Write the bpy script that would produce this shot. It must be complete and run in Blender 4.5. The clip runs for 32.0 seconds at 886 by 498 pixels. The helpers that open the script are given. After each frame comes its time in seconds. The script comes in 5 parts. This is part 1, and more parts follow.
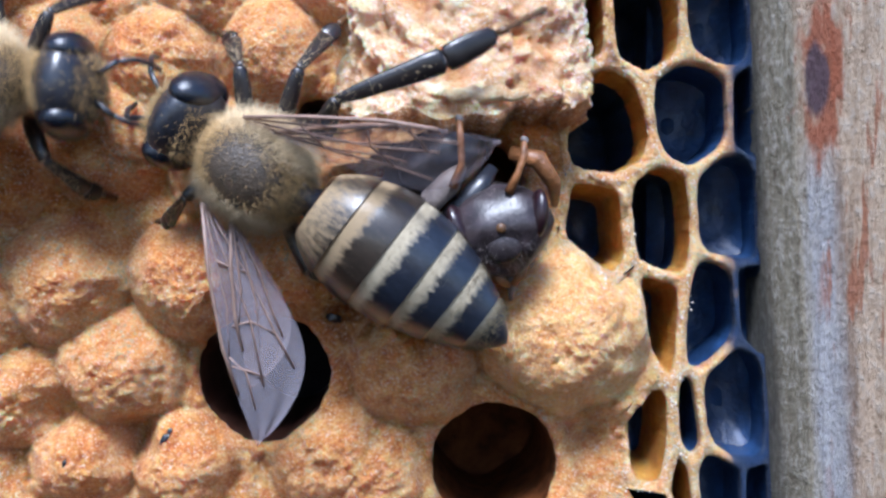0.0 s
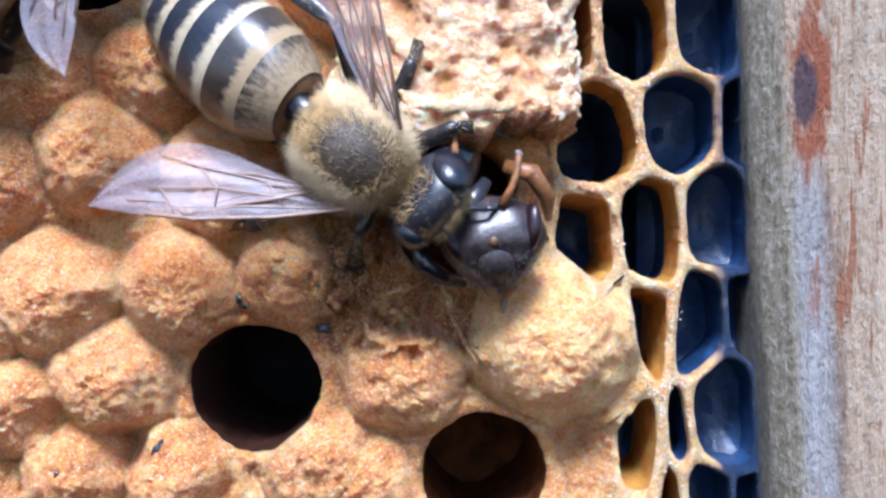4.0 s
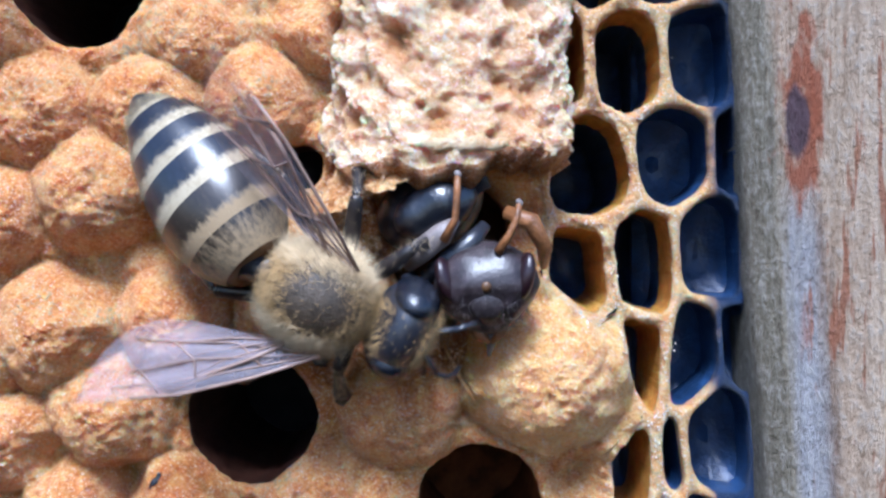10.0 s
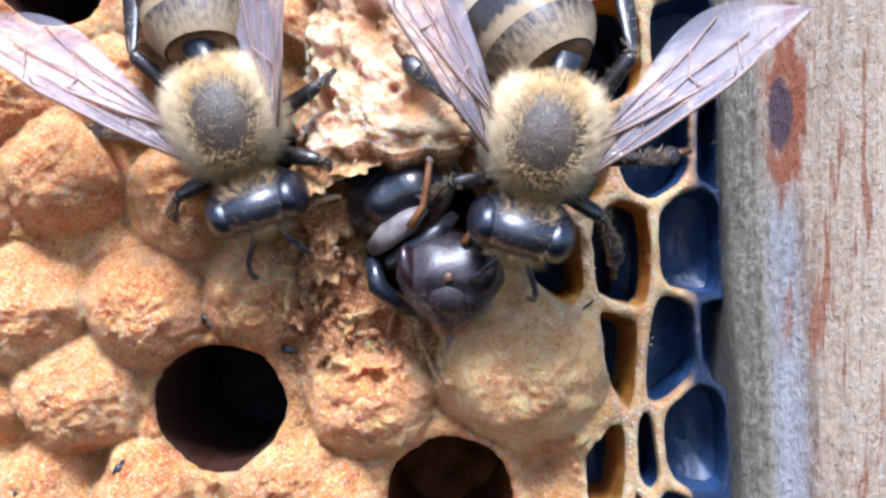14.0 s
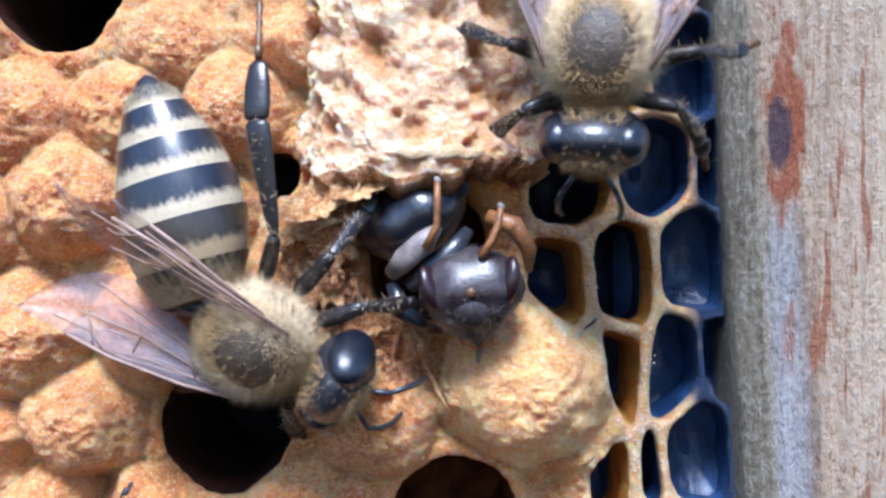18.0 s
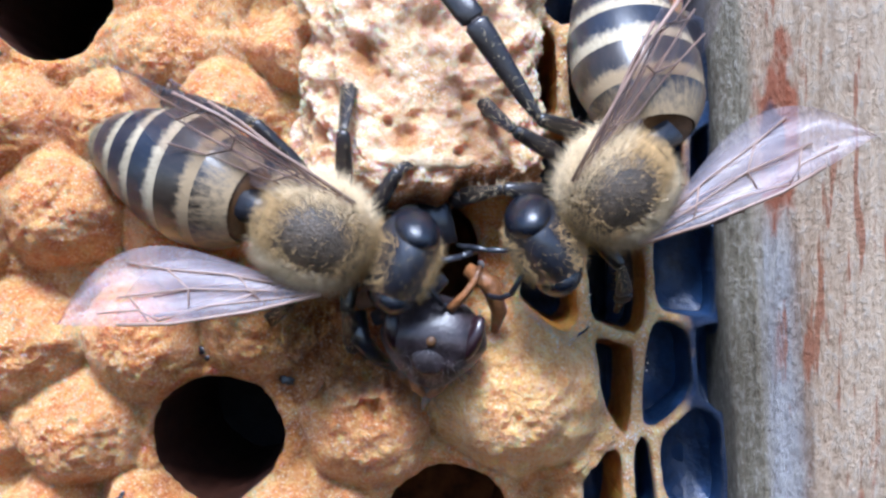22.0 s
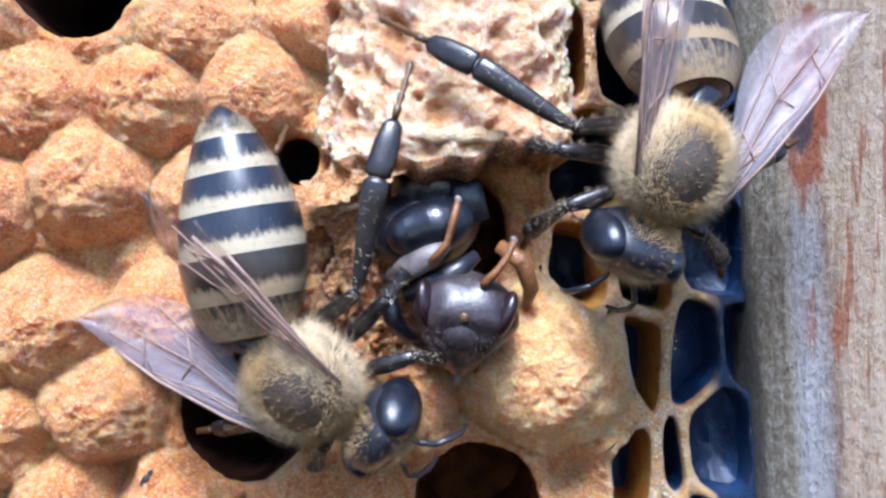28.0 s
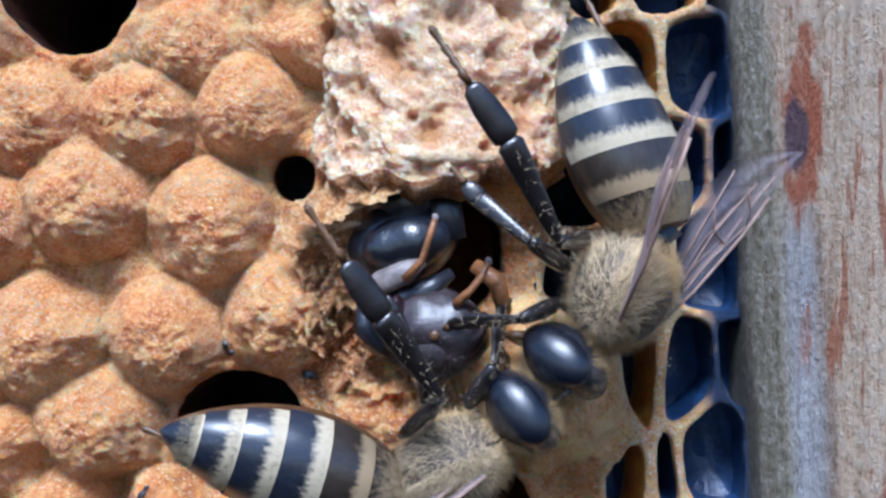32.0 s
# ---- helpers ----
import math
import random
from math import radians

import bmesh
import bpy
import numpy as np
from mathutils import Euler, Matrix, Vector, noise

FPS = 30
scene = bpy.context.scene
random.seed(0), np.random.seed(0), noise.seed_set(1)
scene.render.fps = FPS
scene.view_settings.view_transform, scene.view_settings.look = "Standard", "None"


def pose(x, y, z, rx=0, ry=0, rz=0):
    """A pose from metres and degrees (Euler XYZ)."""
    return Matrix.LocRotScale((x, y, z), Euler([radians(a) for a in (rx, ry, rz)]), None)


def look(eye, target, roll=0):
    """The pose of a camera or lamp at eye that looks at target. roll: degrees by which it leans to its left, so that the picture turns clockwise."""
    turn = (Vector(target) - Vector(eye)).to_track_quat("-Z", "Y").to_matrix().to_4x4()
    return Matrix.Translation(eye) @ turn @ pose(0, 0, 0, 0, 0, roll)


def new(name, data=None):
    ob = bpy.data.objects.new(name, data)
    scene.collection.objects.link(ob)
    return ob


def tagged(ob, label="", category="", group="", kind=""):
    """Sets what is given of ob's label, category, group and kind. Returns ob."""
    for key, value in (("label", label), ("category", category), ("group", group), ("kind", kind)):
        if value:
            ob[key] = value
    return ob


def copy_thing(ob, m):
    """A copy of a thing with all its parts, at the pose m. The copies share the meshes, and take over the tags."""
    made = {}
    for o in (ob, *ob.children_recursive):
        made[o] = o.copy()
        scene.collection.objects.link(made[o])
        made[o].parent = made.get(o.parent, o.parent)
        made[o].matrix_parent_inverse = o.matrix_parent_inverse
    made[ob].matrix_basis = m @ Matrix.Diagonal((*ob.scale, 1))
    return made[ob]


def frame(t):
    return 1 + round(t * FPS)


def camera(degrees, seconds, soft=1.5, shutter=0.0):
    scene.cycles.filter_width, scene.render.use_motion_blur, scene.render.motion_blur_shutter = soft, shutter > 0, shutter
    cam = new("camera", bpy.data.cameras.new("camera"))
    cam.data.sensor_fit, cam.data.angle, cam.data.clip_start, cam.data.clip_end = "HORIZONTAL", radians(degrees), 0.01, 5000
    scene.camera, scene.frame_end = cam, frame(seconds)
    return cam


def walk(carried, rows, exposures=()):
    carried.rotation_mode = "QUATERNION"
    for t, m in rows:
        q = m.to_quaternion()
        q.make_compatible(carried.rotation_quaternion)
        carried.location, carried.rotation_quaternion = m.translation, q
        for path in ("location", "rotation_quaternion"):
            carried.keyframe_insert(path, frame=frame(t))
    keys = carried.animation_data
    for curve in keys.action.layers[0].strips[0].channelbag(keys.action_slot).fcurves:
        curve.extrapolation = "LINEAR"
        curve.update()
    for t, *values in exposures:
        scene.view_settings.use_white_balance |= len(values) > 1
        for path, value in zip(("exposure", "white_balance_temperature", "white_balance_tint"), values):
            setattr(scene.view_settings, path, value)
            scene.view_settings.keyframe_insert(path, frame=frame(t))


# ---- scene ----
MM = 0.001
# comb space: x right, y up, z out of the comb towards the open side; the comb hangs upright
COMB = pose(0, 0, 0, 90, 0, 0)

# ---- camera ----
cam = camera(45, 32.0, soft=2.6, shutter=0.5)


def eye_pose(x, y, z, yaw, pitch, roll):
    a, b = radians(yaw), radians(pitch)
    eye = Vector((x, y, z)) * MM
    return look(eye, eye + Vector((-math.sin(a) * math.cos(b), math.cos(a) * math.cos(b), math.sin(b))), roll)


walk(cam, [(t, eye_pose(*row)) for t, *row in (
    (0, -0.64, -37.93, -0.86, -0.63, -0.15, 0.03),
    (0.5, -0.27, -38.16, -0.62, -0.68, -0.36, -0.01),
    (1, -0.65, -38.16, -0.56, -0.97, -0.45, 0.11),
    (1.5, -0.49, -38.15, -0.80, -0.86, -0.18, 0.04),
    (2, -0.78, -38.24, -0.67, -0.92, -0.13, -0.03),
    (2.5, -0.15, -38.27, -0.97, -0.61, -0.06, -0.04),
    (3, 0.11, -38.30, -0.56, -0.57, -0.37, 0.06),
    (3.5, -0.27, -38.10, -0.61, -0.59, -0.10, -0.06),
    (5.5, -0.30, -38.16, 0.10, -0.70, -0.32, -0.08),
    (6, -0.16, -38.26, 0.03, -0.53, -0.01, -0.20),
    (6.5, -0.30, -38.43, 0.53, -0.41, -0.25, -0.19),
    (7, -0.12, -38.41, 0.40, -0.27, -0.04, -0.19),
    (7.5, 0.15, -38.45, 0.48, -0.04, -0.34, -0.23),
    (8, 0.40, -38.51, 0.42, -0.07, -0.25, -0.28),
    (8.5, 0.22, -38.18, 0.10, -0.21, -0.17, -0.32),
    (9, -0.11, -38.26, 0.55, -0.24, -0.39, -0.26),
    (9.5, 0.13, -38.30, 0.49, -0.16, -0.27, -0.24),
    (10, 0.27, -38.41, 0.67, -0.10, -0.10, -0.35),
    (10.5, 0.19, -38.37, 0.68, -0.07, -0.14, -0.37),
    (11, -0.05, -38.49, 0.78, -0.18, -0.03, -0.38),
    (11.5, -0.42, -38.65, 0.75, -0.13, 0.05, -0.43),
    (12, -0.68, -38.60, 0.69, -0.22, 0.15, -0.43),
    (12.5, -0.34, -37.72, -0.15, -0.33, 0.11, -0.31),
    (13, 0.00, -37.81, 0.00, -0.05, 0.00, 0.02),
    (13.5, 1.03, -37.66, 0.45, -0.11, -0.58, 0.38),
    (14, 1.22, -37.75, 0.06, -0.05, 0.19, 0.65),
    (14.5, 1.52, -37.96, 0.44, 0.10, 0.32, 0.62),
    (16.5, 0.66, -38.00, 0.80, -0.01, 0.19, 0.15),
    (17, 1.00, -37.96, 0.76, 0.02, 0.01, 0.19),
    (17.5, 1.07, -38.04, 0.74, 0.00, 0.24, 0.12),
    (18, 1.13, -38.05, 0.76, -0.01, 0.26, 0.12),
    (18.5, 1.39, -38.21, 1.15, 0.13, -0.10, 0.11),
    (19, 1.67, -38.36, 1.50, 0.58, -0.16, 0.14),
    (19.5, 1.69, -38.41, 1.48, 0.56, -0.05, 0.00),
    (20, 1.67, -38.38, 1.28, 0.48, 0.08, -0.06),
    (20.5, 1.38, -38.07, 1.17, 0.29, -0.02, -0.03),
    (21, 1.35, -37.94, 0.83, 0.04, 0.22, 0.02),
    (21.5, 1.47, -37.90, 1.01, 0.02, -0.02, 0.07),
    (22, 1.42, -37.97, 1.14, 0.01, 0.11, 0.01),
    (22.5, 1.33, -38.03, 1.03, 0.06, 0.27, -0.11),
    (23, 1.21, -38.24, 0.81, 0.37, 0.28, -0.08),
    (23.5, 1.47, -38.24, 1.28, 0.76, -0.34, -0.21),
    (24, 1.06, -38.04, 0.92, 0.71, -0.15, -0.22),
    (24.5, 0.71, -38.08, 0.48, 0.49, 0.32, -0.06),
    (26.5, 0.79, -37.98, -0.06, 0.28, 0.89, -0.21),
    (27, 0.29, -37.89, 0.07, 0.25, 0.69, -0.14),
    (27.5, 0.51, -37.91, 0.05, 0.25, 0.62, -0.09),
    (28, 0.37, -37.83, 0.17, -0.07, 0.38, -0.06),
    (28.5, 0.43, -37.87, 0.60, -0.10, -0.08, -0.01),
    (29, 0.46, -37.95, 0.82, 0.04, 0.02, -0.12),
    (29.5, 0.57, -38.12, 0.96, 0.02, 0.08, -0.13),
    (30, 0.83, -38.36, 1.35, 0.34, -0.18, -0.08),
    (30.5, 0.80, -38.39, 1.58, 0.40, -0.22, -0.16),
    (31, 0.92, -38.08, 1.63, 0.36, -0.47, -0.09),
    (31.5, 0.67, -37.97, 1.79, 0.38, -0.74, 0.11),
    (32, 0.81, -37.96, 1.13, 0.33, -0.15, 0.09),
)], exposures=[
    (0.0, 0.62, 5265, 13), (1.0, 0.77, 5240, 13), (2.0, 0.97, 5140, 14), (3.0, 0.97, 5205, 14), (6.0, 0.88, 5115, 13), (9.0, 0.92, 5115, 13),
    (10.0, 0.66, 5040, 13), (11.0, 0.45, 5040, 12), (12.0, 0.36, 5155, 12), (12.5, 0.57, 5265, 13), (13.0, 0.77, 5290, 13), (14.0, 1.07, 5285, 15),
    (17.0, 0.93, 5270, 14), (18.0, 0.90, 5145, 13), (19.0, 0.67, 5155, 13), (20.0, 0.53, 5170, 13), (21.0, 0.62, 5140, 13), (22.0, 0.85, 5170, 13),
    (23.0, 0.62, 5360, 16), (24.0, 0.95, 5590, 20), (27.0, 0.99, 5115, 13), (28.0, 0.90, 5180, 14), (29.0, 0.94, 5055, 13), (30.0, 0.60, 4950, 11),
    (31.0, 0.46, 4960, 11), (32.0, 0.46, 4960, 11)])

# ---- world and sun ----
SUN = Vector((-0.06, -0.58, 0.79)).normalized()  # towards the sun
world = bpy.data.worlds.new("sky")
scene.world = world
world.use_nodes = True
sky = world.node_tree.nodes.new("ShaderNodeTexSky")
sky.sky_type, sky.sun_disc = "NISHITA", False
sky.sun_elevation = math.asin(SUN.z)
sky.sun_rotation = math.atan2(SUN.x, SUN.y)
sky_out = world.node_tree.nodes["Background"]
sky_out.inputs["Strength"].default_value = 0.13
world.node_tree.links.new(sky.outputs["Color"], sky_out.inputs["Color"])
sun = new("sun", bpy.data.lights.new("sun", "SUN"))
sun.data.energy, sun.data.angle, sun.data.color = 5.0, radians(20), (1.0, 0.97, 0.93)
sun.matrix_world = look(SUN, (0, 0, 0))


# ---- materials ----
def material(name, build):
    m = bpy.data.materials.new(name)
    m.use_nodes = True
    build(m.node_tree, m.node_tree.nodes["Principled BSDF"])
    return m


def node(nt, kind, **values):
    n = nt.nodes.new(kind)
    for key, v in values.items():
        n.inputs[key.replace("_", " ")].default_value = v
    return n


def coords(nt, scale=(1000, 1000, 1000)):
    """Object coordinates, by default in millimetres."""
    c, m = nt.nodes.new("ShaderNodeTexCoord"), nt.nodes.new("ShaderNodeMapping")
    m.inputs["Scale"].default_value = scale
    nt.links.new(c.outputs["Object"], m.inputs["Vector"])
    return m.outputs["Vector"]


def grain(nt, vec, scale, detail=4.0, rough=0.6):
    n = node(nt, "ShaderNodeTexNoise", Scale=scale, Detail=detail, Roughness=rough)
    nt.links.new(vec, n.inputs["Vector"])
    return n.outputs["Fac"]


def ramp(nt, fac, stops):
    r = nt.nodes.new("ShaderNodeValToRGB")
    while len(r.color_ramp.elements) < len(stops):
        r.color_ramp.elements.new(0.5)
    for e, (at, c) in zip(r.color_ramp.elements, stops):
        e.position, e.color = at, (*c, 1)
    nt.links.new(fac, r.inputs["Fac"])
    return r.outputs["Color"]


def blend(nt, fac, a, b, mode="MIX"):
    m = nt.nodes.new("ShaderNodeMix")
    m.data_type, m.blend_type = "RGBA", mode
    for sock, v in ((m.inputs[0], fac), (m.inputs[6], a), (m.inputs[7], b)):
        if isinstance(v, (int, float)):
            sock.default_value = v
        elif isinstance(v, tuple):
            sock.default_value = (*v, 1)
        else:
            nt.links.new(v, sock)
    return m.outputs[2]


def relief(nt, bsdf, height, distance, strength=1.0):
    b = node(nt, "ShaderNodeBump", Strength=strength, Distance=distance)
    nt.links.new(height, b.inputs["Height"])
    nt.links.new(b.outputs["Normal"], bsdf.inputs["Normal"])


def wax(dark, mid, light, speck=(0.87, 0.74, 0.58), rough=0.46, sss=0.6, bump=0.45, soil=0.85):
    """Chewed wax: crystalline grain, broad patches, pale crumbs and a few olive-grey dirty patches."""
    def build(nt, p):
        v = coords(nt)
        big = grain(nt, v, 0.42, 4, 0.6)
        clot = grain(nt, v, 1.5, 3, 0.55)
        fine = grain(nt, v, 6.5, 5, 0.7)
        grit = grain(nt, v, 11.0, 3, 0.65)
        mixed = blend(nt, 0.38, fine, clot)
        c = ramp(nt, mixed, [(0.37, dark), (0.48, mid), (0.59, light)])
        warm = ramp(nt, big, [(0.34, (0.90, 0.74, 0.60)), (0.50, (1, 1, 1)), (0.66, (1.08, 1.17, 1.18))])
        c = blend(nt, 1.0, c, warm, "MULTIPLY")
        c = blend(nt, ramp(nt, grit, [(0.56, (0, 0, 0)), (0.63, (0.8, 0.8, 0.8))]), c, speck)
        dirt = blend(nt, 1.0, ramp(nt, fine, [(0.50, (0, 0, 0)), (0.60, (1, 1, 1))]), ramp(nt, big, [(0.49, (0, 0, 0)), (0.60, (soil, soil, soil))]), "MULTIPLY")
        c = blend(nt, dirt, c, (0.36, 0.29, 0.20))
        nt.links.new(c, p.inputs["Base Color"])
        nt.links.new(ramp(nt, grit, [(0.52, (rough, rough, rough)), (0.66, (rough * 0.5, rough * 0.5, rough * 0.5))]), p.inputs["Roughness"])
        p.inputs["Specular IOR Level"].default_value = 0.6
        p.inputs["Subsurface Weight"].default_value = sss
        p.inputs["Subsurface Radius"].default_value = (1.0, 0.36, 0.12)
        p.inputs["Subsurface Scale"].default_value = 0.0008
        relief(nt, p, blend(nt, 0.35, fine, grit), bump * 1.0 * MM)
    return build


def plain(color, rough=0.5, spec=0.5, var=0.3, scale=2.0, bump=0.02, coat=0.0, metal=0.0):
    def build(nt, p):
        v = coords(nt)
        n = grain(nt, v, scale, 6, 0.65)
        lo, hi = tuple(c * (1 - var) for c in color), tuple(min(1, c * (1 + var)) for c in color)
        nt.links.new(ramp(nt, n, [(0.3, lo), (0.7, hi)]), p.inputs["Base Color"])
        p.inputs["Roughness"].default_value = rough
        p.inputs["Specular IOR Level"].default_value = spec
        p.inputs["Coat Weight"].default_value = coat
        p.inputs["Coat Roughness"].default_value = 0.2
        p.inputs["Metallic"].default_value = metal
        if bump:
            relief(nt, p, grain(nt, v, scale * 4, 4), bump * MM)
    return build


M_CAP = material("brood_wax", wax((0.42, 0.130, 0.024), (0.62, 0.256, 0.066), (0.77, 0.44, 0.165)))
# yellowish wax of the big right-hand dome, lightened further to paint in sunlight
M_PALE_LIT = material("pale_sunlit_wax", wax((0.57, 0.235, 0.065), (0.76, 0.39, 0.130), (0.88, 0.58, 0.26), soil=0.25))
M_TORN = material("torn_wax", wax((0.26, 0.075, 0.014), (0.46, 0.165, 0.036), (0.66, 0.34, 0.12), sss=0.12, bump=0.45, soil=0.0))

M_RAG = material("ochre_wax", wax((0.42, 0.160, 0.038), (0.70, 0.31, 0.095), (0.88, 0.55, 0.25), sss=0.08, soil=0.0))
M_LIP = material("lip_wax", wax((0.66, 0.36, 0.15), (0.82, 0.54, 0.28), (0.92, 0.72, 0.46), sss=0.08, soil=0.0))


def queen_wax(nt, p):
    """Pale wax with pit shading painted in: orange-brown in the hollows, pale on the crests."""
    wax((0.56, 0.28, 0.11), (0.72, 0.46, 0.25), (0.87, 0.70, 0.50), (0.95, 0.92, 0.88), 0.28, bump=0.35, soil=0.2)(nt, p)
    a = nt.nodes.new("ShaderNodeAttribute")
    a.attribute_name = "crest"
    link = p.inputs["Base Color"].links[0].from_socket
    # darkens the colour with depth, as shade in the pits
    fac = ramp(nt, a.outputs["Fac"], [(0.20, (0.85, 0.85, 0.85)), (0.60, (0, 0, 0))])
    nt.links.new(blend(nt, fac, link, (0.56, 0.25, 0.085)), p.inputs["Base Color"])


M_QUEEN = material("queen_cell_wax", queen_wax)


def rim_on_foundation(nt, p):
    """Wax rims that thin out to bare dark plastic towards the frame's bar."""
    wax((0.46, 0.19, 0.050), (0.70, 0.37, 0.135), (0.82, 0.55, 0.28), (0.90, 0.84, 0.78), 0.4)(nt, p)
    link = p.inputs["Base Color"].links[0].from_socket
    v = coords(nt)
    sep, add = nt.nodes.new("ShaderNodeSeparateXYZ"), nt.nodes.new("ShaderNodeMath")
    nt.links.new(v, sep.inputs[0])
    nt.links.new(sep.outputs["X"], add.inputs[0])
    nt.links.new(grain(nt, v, 1.6, 4), add.inputs[1])
    fac = nt.nodes.new("ShaderNodeMapRange")
    fac.inputs["From Min"].default_value, fac.inputs["From Max"].default_value = 10.45, 11.1
    nt.links.new(add.outputs[0], fac.inputs["Value"])
    nt.links.new(blend(nt, fac.outputs[0], link, (0.013, 0.034, 0.092)), p.inputs["Base Color"])
    less = nt.nodes.new("ShaderNodeMath")
    less.operation = "MULTIPLY_ADD"
    nt.links.new(fac.outputs[0], less.inputs[0])
    less.inputs[1].default_value, less.inputs[2].default_value = -0.5, 0.5
    nt.links.new(less.outputs[0], p.inputs["Subsurface Weight"])


M_EDGE = material("rim_on_foundation", rim_on_foundation)
M_AMBER = material("amber_wax", wax((0.24, 0.090, 0.010), (0.44, 0.195, 0.026), (0.58, 0.31, 0.065), (0.6, 0.4, 0.15), 0.4, 0.6, 0.1, soil=0.0))
M_CRUMB = material("crumb_wax", plain((0.80, 0.72, 0.62), 0.4, 0.5, 0.15, 4.0, 0.02))
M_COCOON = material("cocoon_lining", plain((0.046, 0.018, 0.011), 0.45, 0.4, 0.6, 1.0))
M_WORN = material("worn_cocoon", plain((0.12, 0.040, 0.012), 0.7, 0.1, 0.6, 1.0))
# near-black floor: the shade deep in a cell is put into its colour
M_PIT_SHADE = material("shaded_cell_bottom", plain((0.010, 0.009, 0.012), 0.7, 0.2, 0.5, 1.0))
M_DARK = material("dark_foundation", plain((0.016, 0.040, 0.105), 0.34, 0.6, 0.6, 1.0, 0.08))
M_CHITIN = material("black_chitin", plain((0.016, 0.017, 0.023), 0.36, 0.5, 0.5, 3.0, 0.01, 0.3))
M_BROWN = material("brown_chitin", plain((0.085, 0.040, 0.014), 0.42, 0.5, 0.5, 2.0, 0.015))
M_THORAX = material("thorax_shield", plain((0.066, 0.048, 0.032), 0.45, 0.5, 0.5, 3.0, 0.04))
M_EYE = material("compound_eye", plain((0.006, 0.008, 0.014), 0.27, 0.6, 0.4, 6.0, 0.012, 0.2))
M_FUR = material("tan_fur", plain((0.46, 0.31, 0.145), 0.8, 0.15, 0.35, 3.0, 0))
M_PALE_FUR = material("cream_fur", plain((0.54, 0.42, 0.26), 0.8, 0.15, 0.3, 3.0, 0))
M_BAND = material("hair_band", plain((0.31, 0.25, 0.155), 0.75, 0.2, 0.35, 6.0, 0.03))
M_LEG = material("leg_chitin", plain((0.013, 0.010, 0.010), 0.34, 0.5, 0.5, 2.0, 0.012, 0.2))
M_FACE = material("young_face", plain((0.028, 0.020, 0.022), 0.40, 0.5, 0.95, 1.6, 0.02, 0.12))
M_YOUNG = material("wet_black_chitin", plain((0.008, 0.010, 0.016), 0.3, 0.6, 0.6, 1.2, 0.03, 0.5))
M_PLUM = material("plum_eye", plain((0.016, 0.006, 0.008), 0.3, 0.5, 0.4, 4.0, 0.01, 0.1))
M_RED = material("rust_antenna", plain((0.20, 0.082, 0.028), 0.42, 0.45, 0.6, 1.6, 0.05, 0.1))
M_GREY = material("pale_membrane", plain((0.17, 0.14, 0.13), 0.45, 0.5, 0.4, 2.0, 0.03))
M_VEIN = material("wing_vein", plain((0.26, 0.17, 0.13), 0.45, 0.5, 0.3, 2.0, 0))


def wing_film(nt, p):
    p.inputs["Base Color"].default_value = (0.46, 0.41, 0.46, 1)
    p.inputs["Roughness"].default_value = 0.38
    p.inputs["Specular IOR Level"].default_value = 0.7
    relief(nt, p, grain(nt, coords(nt, (300, 1500, 1000)), 1.2, 3), 0.10 * MM)
    clear, mix = nt.nodes.new("ShaderNodeBsdfTransparent"), nt.nodes.new("ShaderNodeMixShader")
    clear.inputs["Color"].default_value = (0.95, 0.88, 0.82, 1)
    mix.inputs[0].default_value = 0.27
    nt.links.new(clear.outputs[0], mix.inputs[1])
    nt.links.new(p.outputs[0], mix.inputs[2])
    nt.links.new(mix.outputs[0], nt.nodes["Material Output"].inputs["Surface"])


def plate(dark, band):
    """A dark back plate whose front edge is felted with pale hair, by the mesh's own fuzz value."""
    def build(nt, p):
        a = nt.nodes.new("ShaderNodeAttribute")
        a.attribute_name = "fuzz"
        v = coords(nt, (350, 1000, 1000))
        n = grain(nt, v, 6.5, 5, 0.7)
        s = nt.nodes.new("ShaderNodeMath")
        s.operation = "ADD"
        nt.links.new(a.outputs["Fac"], s.inputs[0])
        nt.links.new(n, s.inputs[1])
        fac = ramp(nt, s.outputs[0], [(0.66, (0, 0, 0)), (1.22, (1, 1, 1))])
        tone = ramp(nt, n, [(0.3, tuple(c * 0.6 for c in dark)), (0.7, tuple(c * 1.5 for c in dark))])
        nt.links.new(blend(nt, fac, tone, band), p.inputs["Base Color"])
        nt.links.new(ramp(nt, fac, [(0.0, (0.30, 0.30, 0.30)), (1.0, (0.85, 0.85, 0.85))]), p.inputs["Roughness"])
        p.inputs["Specular IOR Level"].default_value = 0.6
        p.inputs["Coat Weight"].default_value = 0.25
        p.inputs["Coat Roughness"].default_value = 0.3
        relief(nt, p, grain(nt, v, 8, 4), 0.006 * MM)
    return build


# the dark tone's blue tint paints in sky sheen on black chitin
M_PLATE = material("striped_back_plate", plate((0.013, 0.016, 0.025), (0.42, 0.35, 0.235)))
M_PLATE_FRONT = material("amber_back_plate", plate((0.026, 0.019, 0.014), (0.27, 0.19, 0.10)))
M_WING = material("wing_membrane", wing_film)


